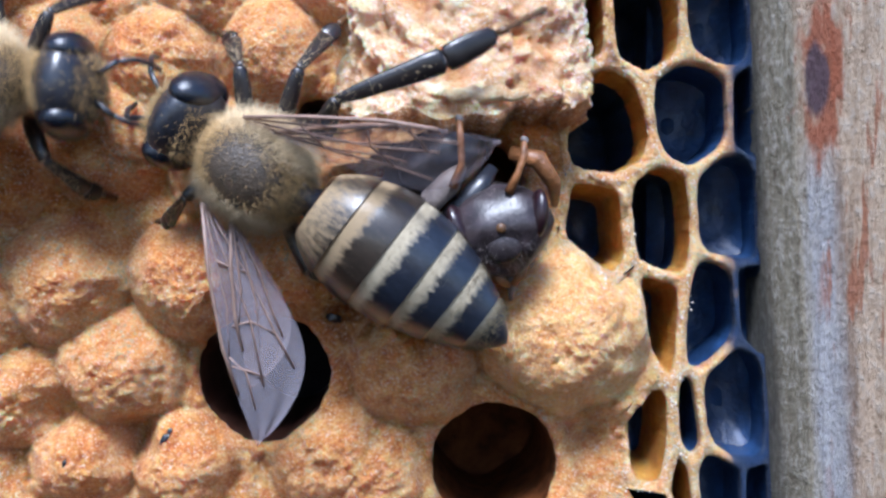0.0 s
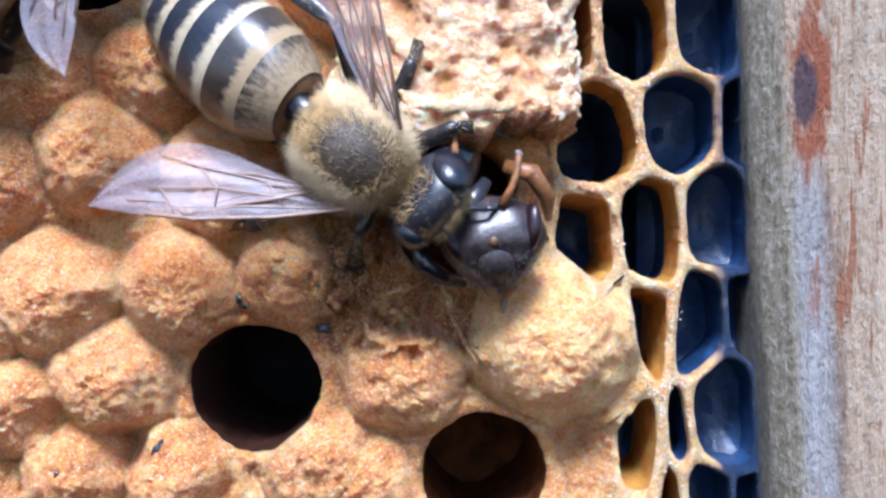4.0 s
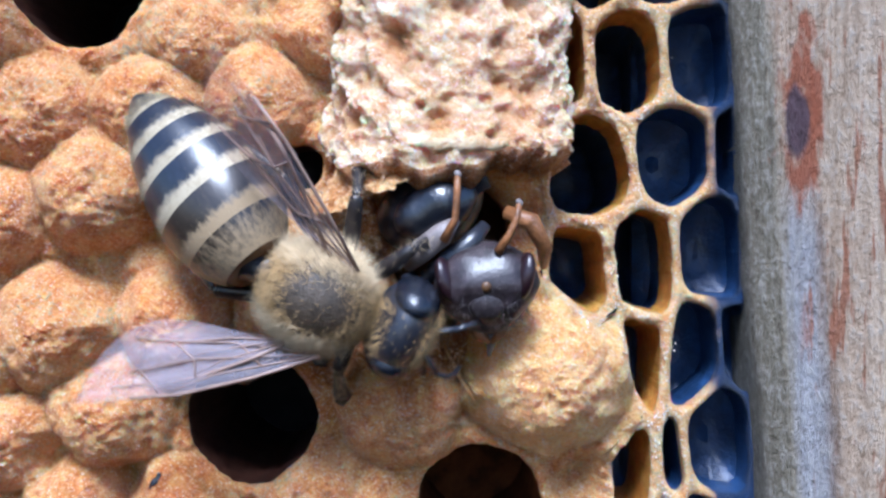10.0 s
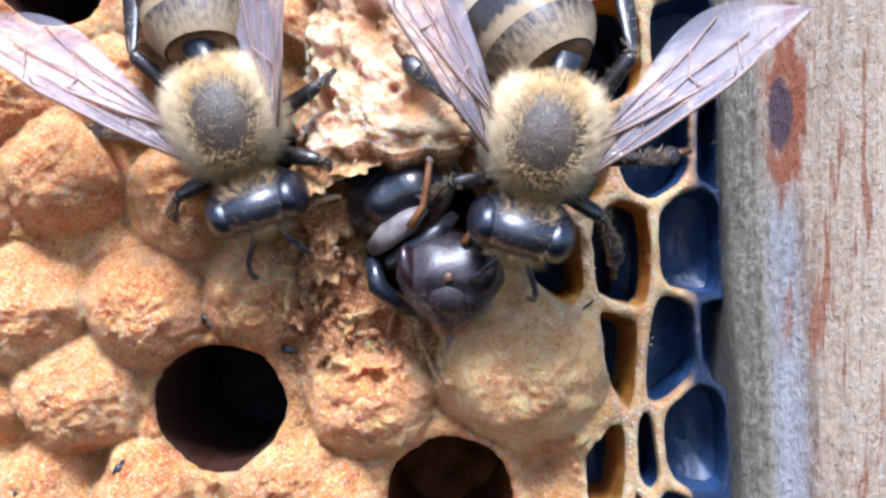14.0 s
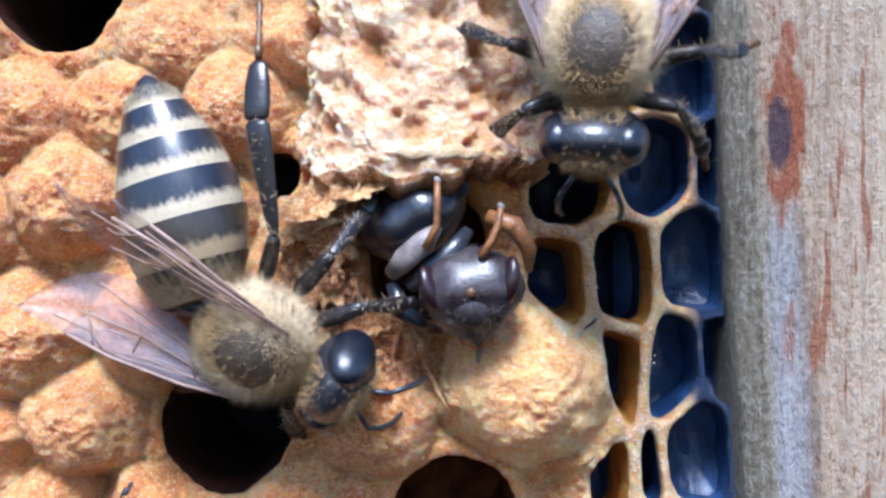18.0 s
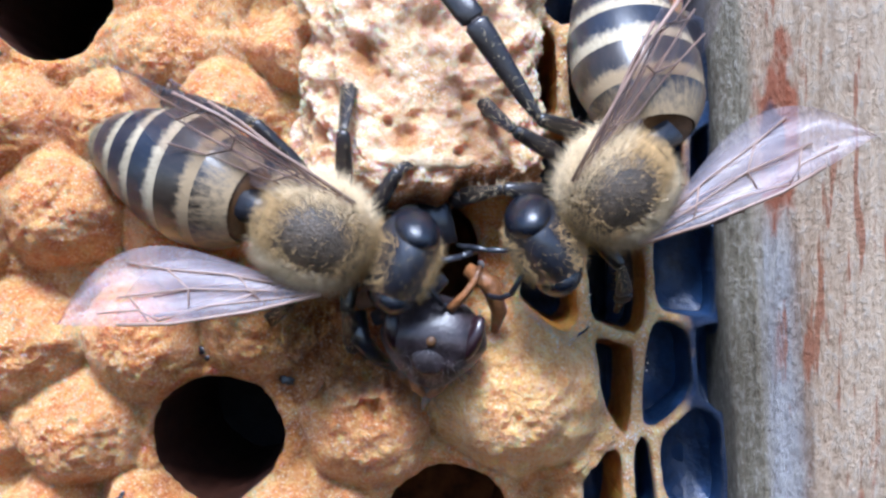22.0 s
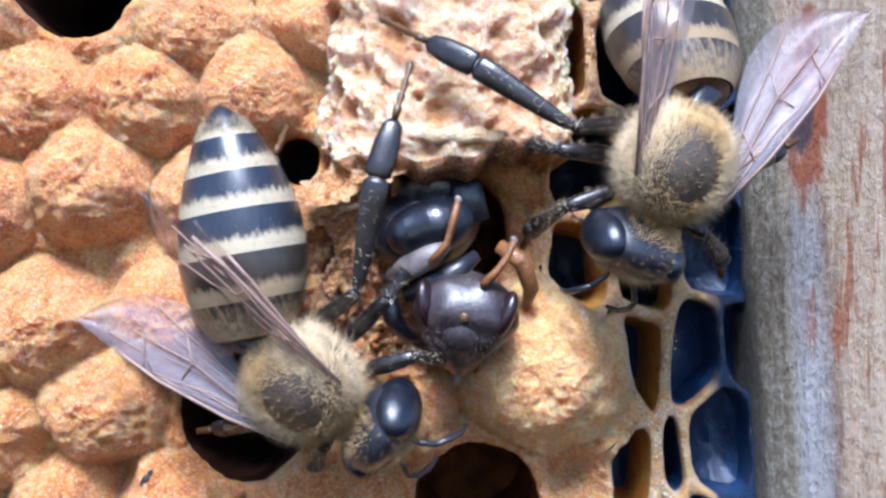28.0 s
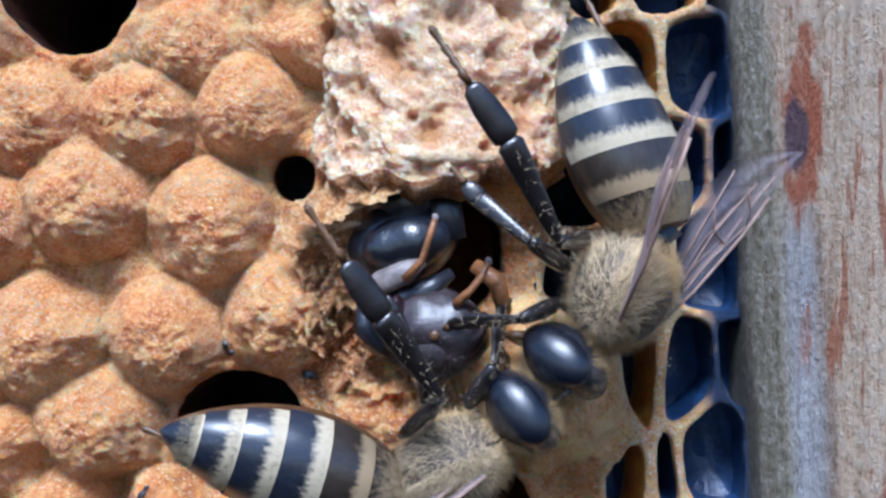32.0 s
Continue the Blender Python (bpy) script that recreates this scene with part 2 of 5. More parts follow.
def timber(nt, p):
    """Pine along the bar: an olive-grey arris, darkest at its left edge, a grey smear, tan wood with rust streaks and a
    resin stain.
    """
    v = coords(nt, (1000, 45, 1000))
    pos = coords(nt)
    long_grain = grain(nt, v, 2.6, 7, 0.75)
    streak = grain(nt, coords(nt, (1000, 110, 1000)), 2.2, 4, 0.6)
    grit = grain(nt, coords(nt, (1000, 520, 1000)), 4.0, 5, 0.75)
    soft = grain(nt, coords(nt, (1000, 330, 1000)), 1.3, 4)
    sep = nt.nodes.new("ShaderNodeSeparateXYZ")
    nt.links.new(pos, sep.inputs[0])

    def mathop(op, a, b):
        m = nt.nodes.new("ShaderNodeMath")
        m.operation = op
        for k, q in enumerate((a, b)):
            if isinstance(q, (int, float)):
                m.inputs[k].default_value = q
            else:
                nt.links.new(q, m.inputs[k])
        return m.outputs[0]
    across = mathop("ADD", sep.outputs["X"], mathop("MULTIPLY", sep.outputs["Y"], 0.058))
    across = mathop("ADD", across, mathop("MULTIPLY", mathop("SUBTRACT", long_grain, 0.5), 1.2))
    f = mathop("DIVIDE", mathop("SUBTRACT", across, 10.5), 6.0)
    olive, pale, tan = (0.225, 0.195, 0.135), (0.36, 0.31, 0.22), (0.50, 0.36, 0.24)
    lower = ramp(nt, f, [(0.12, (0.13, 0.11, 0.072)), (0.20, olive), (0.34, olive), (0.37, pale), (0.43, (0.42, 0.41, 0.42)), (0.54, (0.38, 0.36, 0.36)), (0.60, (0.30, 0.21, 0.15)), (0.66, tan), (1.0, (0.60, 0.45, 0.31))])
    upper = ramp(nt, f, [(0.12, (0.13, 0.11, 0.072)), (0.20, olive), (0.34, olive), (0.37, pale), (0.43, tan), (0.7, (0.54, 0.40, 0.27)), (1.0, (0.60, 0.45, 0.31))])
    up = nt.nodes.new("ShaderNodeMapRange")
    up.inputs["From Min"].default_value, up.inputs["From Max"].default_value = 2.0, 4.5
    nt.links.new(mathop("ADD", sep.outputs["Y"], mathop("MULTIPLY", soft, 2.0)), up.inputs["Value"])
    band = blend(nt, up.outputs[0], lower, upper)
    tone = ramp(nt, long_grain, [(0.3, (0.62, 0.58, 0.54)), (0.55, (1, 1, 1)), (0.75, (1.2, 1.2, 1.2))])
    c = blend(nt, 1.0, band, tone, "MULTIPLY")
    c = blend(nt, ramp(nt, grit, [(0.50, (0, 0, 0)), (0.62, (0.45, 0.45, 0.45))]), c, (0.52, 0.48, 0.42))
    rust = mathop("MULTIPLY", ramp(nt, streak, [(0.57, (0, 0, 0)), (0.63, (1, 1, 1))]), ramp(nt, f, [(0.42, (0, 0, 0)), (0.52, (0.8, 0.8, 0.8))]))
    c = blend(nt, rust, c, (0.30, 0.085, 0.025))
    # rust stain round the resin knot
    dx, dy = mathop("SUBTRACT", sep.outputs["X"], 13.35), mathop("SUBTRACT", sep.outputs["Y"], 5.4)
    dx, dy = mathop("DIVIDE", dx, 1.0), mathop("DIVIDE", dy, 3.4)
    dist = mathop("ADD", mathop("ADD", mathop("MULTIPLY", dx, dx), mathop("MULTIPLY", dy, dy)), mathop("MULTIPLY", mathop("SUBTRACT", soft, 0.5), 4.0))
    c = blend(nt, ramp(nt, dist, [(0.3, (0.92, 0.92, 0.92)), (0.8, (0, 0, 0))]), c, (0.30, 0.075, 0.022))
    kx, ky = mathop("DIVIDE", mathop("SUBTRACT", sep.outputs["X"], 13.2), 0.5), mathop("DIVIDE", mathop("SUBTRACT", sep.outputs["Y"], 5.1), 1.5)
    core = mathop("ADD", mathop("ADD", mathop("MULTIPLY", kx, kx), mathop("MULTIPLY", ky, ky)), mathop("MULTIPLY", mathop("SUBTRACT", soft, 0.5), 1.6))
    c = blend(nt, ramp(nt, core, [(0.6, (0.92, 0.92, 0.92)), (1.0, (0, 0, 0))]), c, (0.060, 0.035, 0.050))
    nt.links.new(c, p.inputs["Base Color"])
    p.inputs["Roughness"].default_value = 0.7
    c2 = ramp(nt, grit, [(0.34, (0.50, 0.46, 0.42)), (0.46, (0.8, 0.8, 0.8))])
    nt.links.new(blend(nt, 1.0, c, c2, "MULTIPLY"), p.inputs["Base Color"])
    relief(nt, p, blend(nt, 0.6, long_grain, grit), 0.6 * MM)


M_WOOD = material("weathered_pine", timber)


# ---- mesh helpers (millimetres) ----
def mesh_from(name, verts, faces, mats, index=None, smooth=True):
    me = bpy.data.meshes.new(name)
    me.from_pydata([(x * MM, y * MM, z * MM) for x, y, z in verts], [], faces)
    for m in mats:
        me.materials.append(m)
    if index is not None:
        me.polygons.foreach_set("material_index", index)
    me.polygons.foreach_set("use_smooth", [smooth] * len(me.polygons))
    me.update()
    return me


def part(name, bm, mat, parent, label="", m=None):
    """One mesh object under a thing or a part. bm: a bmesh in millimetres, or a ready mesh."""
    if isinstance(bm, bpy.types.Mesh):
        me = bm
    else:
        me = bpy.data.meshes.new(name)
        bmesh.ops.recalc_face_normals(bm, faces=bm.faces)
        bmesh.ops.scale(bm, vec=(MM, MM, MM), verts=bm.verts)
        for f in bm.faces:
            f.smooth = True
        bm.to_mesh(me)
        bm.free()
        me.materials.append(mat)
    ob = new(name, me)
    ob.parent = parent
    if m is not None:
        ob.matrix_basis = m
    return tagged(ob, label)


def empty(name, m):
    ob = new(name)
    ob.empty_display_size = 0.002
    ob.matrix_basis = m
    return ob


def tube(bm, pts, radii, seg=8, flat=1.0):
    """A tapered tube along a line of points, closed at both ends; flat squeezes it across."""
    pts = [Vector(p) for p in pts]
    rings = []
    side = None
    for i, p in enumerate(pts):
        d = (pts[min(i + 1, len(pts) - 1)] - pts[max(i - 1, 0)]).normalized()
        if side is None:
            side = d.orthogonal().normalized() if abs(d.z) > 0.95 else d.cross(Vector((0, 0, 1))).normalized()
        side = (side - d * side.dot(d)).normalized()
        up = d.cross(side)
        r = radii[i]
        rings.append([bm.verts.new(p + side * (math.cos(a) * r) + up * (math.sin(a) * r * flat))
                      for a in (2 * math.pi * k / seg for k in range(seg))])
    for a, b in zip(rings, rings[1:]):
        for k in range(seg):
            bm.faces.new((a[k], a[(k + 1) % seg], b[(k + 1) % seg], b[k]))
    bm.faces.new(rings[0][::-1])
    bm.faces.new(rings[-1])
    return bm


def blob(bm, centre, radii, seg=24, rings=14, shape=None):
    """An ellipsoid; shape(x, y, z) on the unit ball gives the moved point."""
    cx, cy, cz = centre
    rows = []
    for i in range(rings + 1):
        th = math.pi * i / rings
        row = []
        for k in range(seg):
            a = 2 * math.pi * k / seg
            u = (math.cos(th), math.sin(th) * math.cos(a), math.sin(th) * math.sin(a))
            if shape:
                u = shape(*u)
            row.append((cx + u[0] * radii[0], cy + u[1] * radii[1], cz + u[2] * radii[2]))
            if i in (0, rings):
                break
        rows.append([bm.verts.new(p) for p in row])
    for a, b in zip(rows, rows[1:]):
        for k in range(seg):
            if len(a) == 1:
                bm.faces.new((a[0], b[k], b[(k + 1) % seg]))
            elif len(b) == 1:
                bm.faces.new((a[k], b[0], a[(k + 1) % seg]))
            else:
                bm.faces.new((a[k], b[k], b[(k + 1) % seg], a[(k + 1) % seg]))
    return bm


def fur_mesh(name, roots, normals, length, width, lean, mat, rng):
    """Tapered hairs on given roots, leaning along a direction."""
    n = len(roots)
    lean = np.asarray(lean, float)
    d = normals + lean * rng.uniform(0.4, 1.0, (n, 1)) + rng.normal(0, 0.38, (n, 3))
    d /= np.linalg.norm(d, axis=1)[:, None]
    ln = length * rng.uniform(0.55, 1.15, (n, 1))
    s = np.cross(d, rng.normal(0, 1, (n, 3)))
    s /= np.linalg.norm(s, axis=1)[:, None]
    u = np.cross(d, s)
    base = roots - normals * 0.08
    v = np.empty((n, 4, 3))
    for k in range(3):
        a = 2 * math.pi * k / 3
        v[:, k] = base + (s * math.cos(a) + u * math.sin(a)) * width
    v[:, 3] = base + d * ln
    faces = []
    for i in range(n):
        q = i * 4
        faces += [(q, q + 1, q + 3), (q + 1, q + 2, q + 3), (q + 2, q, q + 3)]
    return mesh_from(name, v.reshape(-1, 3).tolist(), faces, [mat])


def ragged_sheet(wide, high, thick, curl, seed):
    """A curled flap of wax with a torn outline and some thickness."""
    bm = bmesh.new()
    n, m = 26, 18
    sides = []
    for up in (0.5, -0.5):
        grid = []
        for i in range(m + 1):
            row = []
            for k in range(n + 1):
                a, b = 2 * k / n - 1, 2 * i / m - 1
                # a square grid drawn towards a torn round outline
                r = max(abs(a), abs(b))
                ang = math.atan2(b, a)
                ln = math.hypot(a, b) or 1
                edge = 1 + 0.45 * noise.noise(Vector((1.3 * math.cos(ang), 1.3 * math.sin(ang), seed))) + 0.28 * noise.noise(Vector((4 * math.cos(ang), 4 * math.sin(ang), seed)))
                x, y = a / ln * r * edge * wide / 2, b / ln * r * edge * high / 2
                z = curl * (x * x * 0.5 + y * y * 0.8) * (0.6 + noise.noise(Vector((x, y, seed)))) + 0.28 * noise.noise(Vector((1.9 * x, 1.9 * y, seed + 5))) + 0.10 * noise.noise(Vector((5 * x, 5 * y, seed)))
                row.append(bm.verts.new((x, y, z + up * thick * (1.05 - r))))
            grid.append(row)
        for i in range(m):
            for k in range(n):
                bm.faces.new((grid[i][k], grid[i][k + 1], grid[i + 1][k + 1], grid[i + 1][k]))
        sides.append([grid[0][k] for k in range(n)] + [grid[i][n] for i in range(m)] + [grid[m][k] for k in range(n, 0, -1)] + [grid[i][0] for i in range(m, 0, -1)])
    top, low = sides
    for k in range(len(top)):
        bm.faces.new((top[k], top[(k + 1) % len(top)], low[(k + 1) % len(top)], low[k]))
    return bm


# ---- smooth noise over the comb ----
TABLE = np.random.RandomState(7).rand(64, 64)


def value_noise(x, y):
    ix, iy = np.floor(x).astype(int), np.floor(y).astype(int)
    fx, fy = x - ix, y - iy
    fx, fy = fx * fx * (3 - 2 * fx), fy * fy * (3 - 2 * fy)
    a, b = TABLE[ix % 64, iy % 64], TABLE[(ix + 1) % 64, iy % 64]
    c, d = TABLE[ix % 64, (iy + 1) % 64], TABLE[(ix + 1) % 64, (iy + 1) % 64]
    return (a * (1 - fx) + b * fx) * (1 - fy) + (c * (1 - fx) + d * fx) * fy - 0.5


def fbm(x, y, f, octaves=3):
    out, amp = 0, 1.0
    for k in range(octaves):
        out = out + amp * value_noise(x * f + 11.3 * k, y * f + 5.7 * k)
        f, amp = f * 2.1, amp * 0.55
    return out


# ---- the comb: where its cells are (x, y in millimetres) ----
# capped brood: x, y, radius, height of the dome
CAPS = [
    (-13.34, -2.10, 2.15, 1.15), (-9.21, -2.00, 2.15, 1.15), (-5.16, -1.33, 2.00, 1.00), (-11.80, 2.72, 2.20, 1.10),
    (-7.67, 2.05, 2.20, 1.10), (-15.54, 1.85, 2.00, 1.00), (-14.01, 5.61, 2.10, 0.90), (-10.17, 5.62, 2.00, 0.90),
    (-6.32, 5.91, 1.90, 0.90), (-8.54, 8.13, 1.60, 0.60), (-11.51, -5.09, 2.20, 1.00), (-14.77, -6.14, 1.80, 0.90),
    (-12.76, -8.17, 1.80, 0.90), (-9.30, -8.47, 1.80, 0.80), (-4.29, -8.09, 2.10, 0.70), (-1.30, -5.01, 2.20, 1.00),
    (4.05, -3.75, 2.95, 1.35), (5.03, -7.68, 0.90, 0.10), (-15.83, -3.06, 1.80, 0.80), (-2.75, -8.87, 1.80, 0.50),
]
# open round cells: x, y, half width, half height
HOLES = [
    (-6.52, -5.47, 2.33, 2.27), (1.60, -8.65, 2.25, 2.28), (-12.49, 10.17, 2.30, 2.30), (0.45, 0.82, 2.30, 2.50),
    (-4.70, 3.55, 0.80, 0.85),
]
# corners where the cell walls by the frame's side bar meet
CORNERS = {
    "a1": (7.14, 9.75), "a2": (8.43, 9.14), "a3": (8.63, 6.19), "a4": (7.09, 5.03), "a5": (5.71, 5.90), "a6": (5.64, 8.83), "a7": (4.43, 5.34), "a8": (3.66, 6.74), "a9": (4.65, 9.77),
    "b1": (7.50, 2.36), "b2": (6.31, 1.44), "b3": (4.11, 1.70), "b4": (3.73, 3.32), "b5": (8.84, 1.75), "b6": (9.05, -1.08), "b7": (8.61, -2.20), "b8": (6.58, -1.55),
    "c1": (9.08, -5.69), "c2": (8.45, -5.19), "c3": (9.43, -8.14), "c4": (5.68, -2.19), "c5": (3.84, -0.72), "c6": (7.56, -5.54), "c7": (6.67, -3.80), "c8": (8.91, -8.93),
}
CORNERS.update({
    "d1": (8.20, -7.96), "d2": (8.12, -6.06), "d3": (7.83, -9.79), "d4": (6.34, -9.49), "d5": (6.20, -6.84), "d6": (9.46, -13.0),
    "e1": (10.2, 12.5), "e2": (8.44, 13.2), "e3": (7.15, 12.5), "e4": (5.69, 13.2), "e5": (4.46, 12.4), "e6": (10.17, 9.99),
    "f1": (10.45, 5.47), "f2": (10.44, 2.86), "f3": (10.65, -1.63), "f4": (10.85, -4.27), "f5": (11.09, -9.16), "f6": (11.08, -11.8),
    "g0": (11.25, 9.75), "g1": (11.49, 6.08), "g2": (11.73, 2.27), "g3": (11.92, -1.47), "g4": (12.12, -5.33), "g5": (12.26, -8.99), "g6": (12.45, -12.9),
})
# open six-sided cells: kind, half thickness of the walls, corners in order
OPEN = [
    ("waxy", 0.20, "a1 a2 a3 a4 a5 a6"), ("amber", 0.20, "a6 a5 a7 a8 a9"), ("waxy", 0.22, "a5 a4 b1 b2 b3 b4 a7"), ("bare", 0.15, "a3 f1 f2 b5 b1 a4"),
    ("bare", 0.13, "e6 g0 g1 f1 a3 a2"), ("plastic", 0.10, "f1 g1 g2 f2"), ("bare", 0.13, "f2 g2 g3 f3 b6 b5"), ("waxy", 0.17, "b5 b6 b7 b8 b2 b1"),
    ("plastic", 0.10, "f3 g3 g4 f4"), ("bare", 0.13, "f3 f4 c1 c2 b7 b6"), ("bare", 0.13, "f4 g4 g5 f5 c3 c1"), ("amber", 0.24, "b2 b8 c4 c5 b3"),
    ("amber", 0.24, "b8 b7 c2 d2 c6 c7"), ("bare", 0.18, "c2 c1 c3 c8 d1 d2"), ("amber", 0.24, "c6 d2 d1 d3 d4 d5"), ("bare", 0.13, "c3 f5 f6 d6 c8"),
    ("plastic", 0.10, "f5 g5 g6 f6"), ("amber", 0.20, "d1 c8 d6 d3"), ("waxy", 0.20, "e2 e1 e6 a2 a1 e3"), ("amber", 0.20, "e3 a1 a6 a9 e5 e4"),
]
# torn, uncapped wax beside the queen cell: x, y, radius, height
TORN = [
    (-2.60, 0.42, 2.00, 0.90), (-2.60, -2.33, 2.00, 1.00), (-0.44, -2.93, 1.60, 0.90),
]
# dents and pits in the cappings: x, y, radius, depth
DENTS = [
    (-13.62, -6.62, 0.75, 1.50), (-10.94, -7.59, 0.80, 1.40), (-12.23, 7.06, 0.40, 0.50), (-11.90, 2.72, 0.60, 0.25),
    (-7.86, 1.76, 0.60, 0.30), (5.03, -7.68, 0.85, 1.50), (-11.61, -2.77, 0.70, 0.50), (-9.50, 1.37, 0.80, 0.50),
    (-3.14, 8.14, 0.50, 0.60), (-4.45, 9.50, 0.95, 1.50), (-2.95, 8.15, 0.60, 0.70),
]
rng = np.random.RandomState(3)
spots = [(*c[:2], "cap", c[2], c[3]) for c in CAPS] + [(*c[:2], "hole", c[2], c[3]) for c in HOLES]
spots += [(*c[:2], "torn", c[2], c[3]) for c in TORN]
for j in range(-5, 6):
    for i in range(-8, 3):
        x, y = i * 4.3 + (j % 2) * 2.15 + rng.uniform(-0.3, 0.3) + 1.0, j * 4.4 + rng.uniform(-0.3, 0.3)
        if x < 4 and all(math.hypot(x - s[0], y - s[1]) > 3.3 for s in spots):
            spots.append((x, y, "cap", 2.1, 0.9))
for y in (-11.5, -15.8, 14.5, 18.5):
    spots.append((4.6 + 0.1 * y, y, "cap", 2.1, 0.7))
SX = np.array([s[0] for s in spots])
SY = np.array([s[1] for s in spots])
SR = np.array([s[3] + 0.5 if s[2] == "hole" else s[3] for s in spots])


def slope(x):
    """The comb's face falls back towards the side bar."""
    return np.interp(x, [-30, -20, -2, 4, 6.5, 8.8, 10.4, 11.2, 12.5], [0.5, 0.5, 0.3, 0.1, -0.2, -0.7, -1.2, -1.7, -2.4])


def surface(x, y):
    """Height of the cappings and rims over the comb's plane."""
    z = slope(x)
    dome = np.zeros_like(x)
    for cx, cy, kind, r, h in spots:
        if kind == "cap":
            wob = 1 + 0.22 * value_noise(x * 0.7 + cx, y * 0.7 + cy)
            d2 = ((x - cx) ** 2 + (y - cy) ** 2) / (r * wob) ** 2
            dome = np.maximum(dome, 1.9 * h * np.clip(1 - d2 / 1.12, 0, 1) ** 0.80)
        elif kind == "torn":
            d2 = ((x - cx) ** 2 + (y - cy) ** 2) / r ** 2
            w = np.clip(1.3 - d2, 0, 1)
            dome = dome + w * h * (1 - 2.6 * np.abs(fbm(x, y * 0.6, 1.1, 4))) - 0.5 * w * h
    z = z + dome
    for cx, cy, r, h in DENTS:
        z = z - h * np.exp(-((x - cx) ** 2 + (y - cy) ** 2) / r ** 2)
    calm = np.clip((9.5 - x) / 3, 0.3, 1)
    return z + calm * (0.40 * fbm(x, y, 0.55, 2) + 0.30 * fbm(x, y, 1.05, 1) + 0.22 * fbm(x, y, 2.1, 2) + 0.13 * fbm(x, y, 4.6, 2) + 0.07 * fbm(x, y, 10.0, 2))


def ring_of(corners):
    return [CORNERS[c] for c in corners.split()]


BORDER = []
for _, _, corners in OPEN:
    ring = ring_of(corners)
    BORDER += list(zip(ring, ring[1:] + ring[:1]))


def polygon_radius(ring, mid, ang, inset, power):
    """How far a convex ring of corners, set in by some thickness, lies from a middle point in each direction; a low power rounds the corners."""
    total = 0
    for (ax, ay), (bx, by) in zip(ring, ring[1:] + ring[:1]):
        ex, ey = bx - ax, by - ay
        ln = math.hypot(ex, ey)
        nx, ny = ey / ln, -ex / ln
        h = (ax - mid[0]) * nx + (ay - mid[1]) * ny
        if h < 0:
            nx, ny, h = -nx, -ny, -h
        total = total + (np.clip((np.cos(ang) * nx + np.sin(ang) * ny), 1e-3, 1) / max(0.12, h - inset)) ** power
    return total ** (-1 / power)


def edge_radius(i, ang, limit=4.6):
    """How far cell i reaches in each direction, before its neighbours begin."""
    out = np.full(len(ang), limit)
    cx, cy, ri = SX[i], SY[i], SR[i]
    for j in range(len(spots)):
        dx, dy = SX[j] - cx, SY[j] - cy
        d2 = dx * dx + dy * dy
        if j == i or d2 > 100:
            continue
        along = dx * np.cos(ang) + dy * np.sin(ang)
        reach = (d2 + (ri ** 2 - SR[j] ** 2)) / 2
        ok = along > 1e-3
        out[ok] = np.minimum(out[ok], reach / along[ok])
    # cappings end where the open cells by the bar begin
    dx, dy = np.cos(ang), np.sin(ang)
    for (ax, ay), (bx, by) in BORDER:
        ex, ey = bx - ax, by - ay
        den = dx * ey - dy * ex
        den = np.where(np.abs(den) < 1e-9, 1e-9, den)
        far = ((ax - cx) * ey - (ay - cy) * ex) / den
        share = ((ax - cx) * dy - (ay - cy) * dx) / den
        hit = (far > 0) & (share >= -0.01) & (share <= 1.01)
        out[hit] = np.minimum(out[hit], far[hit])
    return np.maximum(out, 0.25)


def ring_mesh(name, cx, cy, rings, mats, centre=None, index=None):
    """A mesh of closed rings, each a list of (x, y, z) arrays, and an optional middle point."""
    n = len(rings[0][0])
    verts = [tuple(p) for r in rings for p in np.stack(r, 1)]
    faces = []
    for a in range(len(rings) - 1):
        for k in range(n):
            k2 = (k + 1) % n
            faces.append((a * n + k, a * n + k2, (a + 1) * n + k2, (a + 1) * n + k))
    if centre is not None:
        verts.append(centre)
        faces += [(len(verts) - 1, (k + 1) % n, k) for k in range(n)]
    ids = [index(np.mean([verts[v][0] for v in f])) for f in faces] if index else None
    return mesh_from(name, verts, faces, mats, ids)


comb = tagged(empty("brood_comb", COMB), "orange-brown brood comb of capped and open wax cells", "honeycomb")


def capped_cell(i):
    x0, y0, kind, r, h = spots[i]
    near = abs(x0) < 18 and abs(y0) < 12
    n, m = (110, 40) if near else (36, 10)
    ang = np.linspace(0, 2 * math.pi, n, endpoint=False)
    reach = edge_radius(i, ang) + 0.03
    rings = []
    for f in np.linspace(0.03, 1, m):
        x, y = x0 + np.cos(ang) * reach * f, y0 + np.sin(ang) * reach * f
        rings.append((x, y, surface(x, y)))
    z0 = float(surface(np.array([x0]), np.array([y0]))[0])
    mat = M_TORN if kind == "torn" else M_PALE_LIT if kind == "cap" and x0 > 2 and h > 1 else M_CAP
    me = ring_mesh("capping", x0, y0, rings, [mat], (x0, y0, z0))
    part("torn_capping" if kind == "torn" else "capping", me, None, comb,
         "torn rust-brown wax with ragged edges" if kind == "torn" else "")


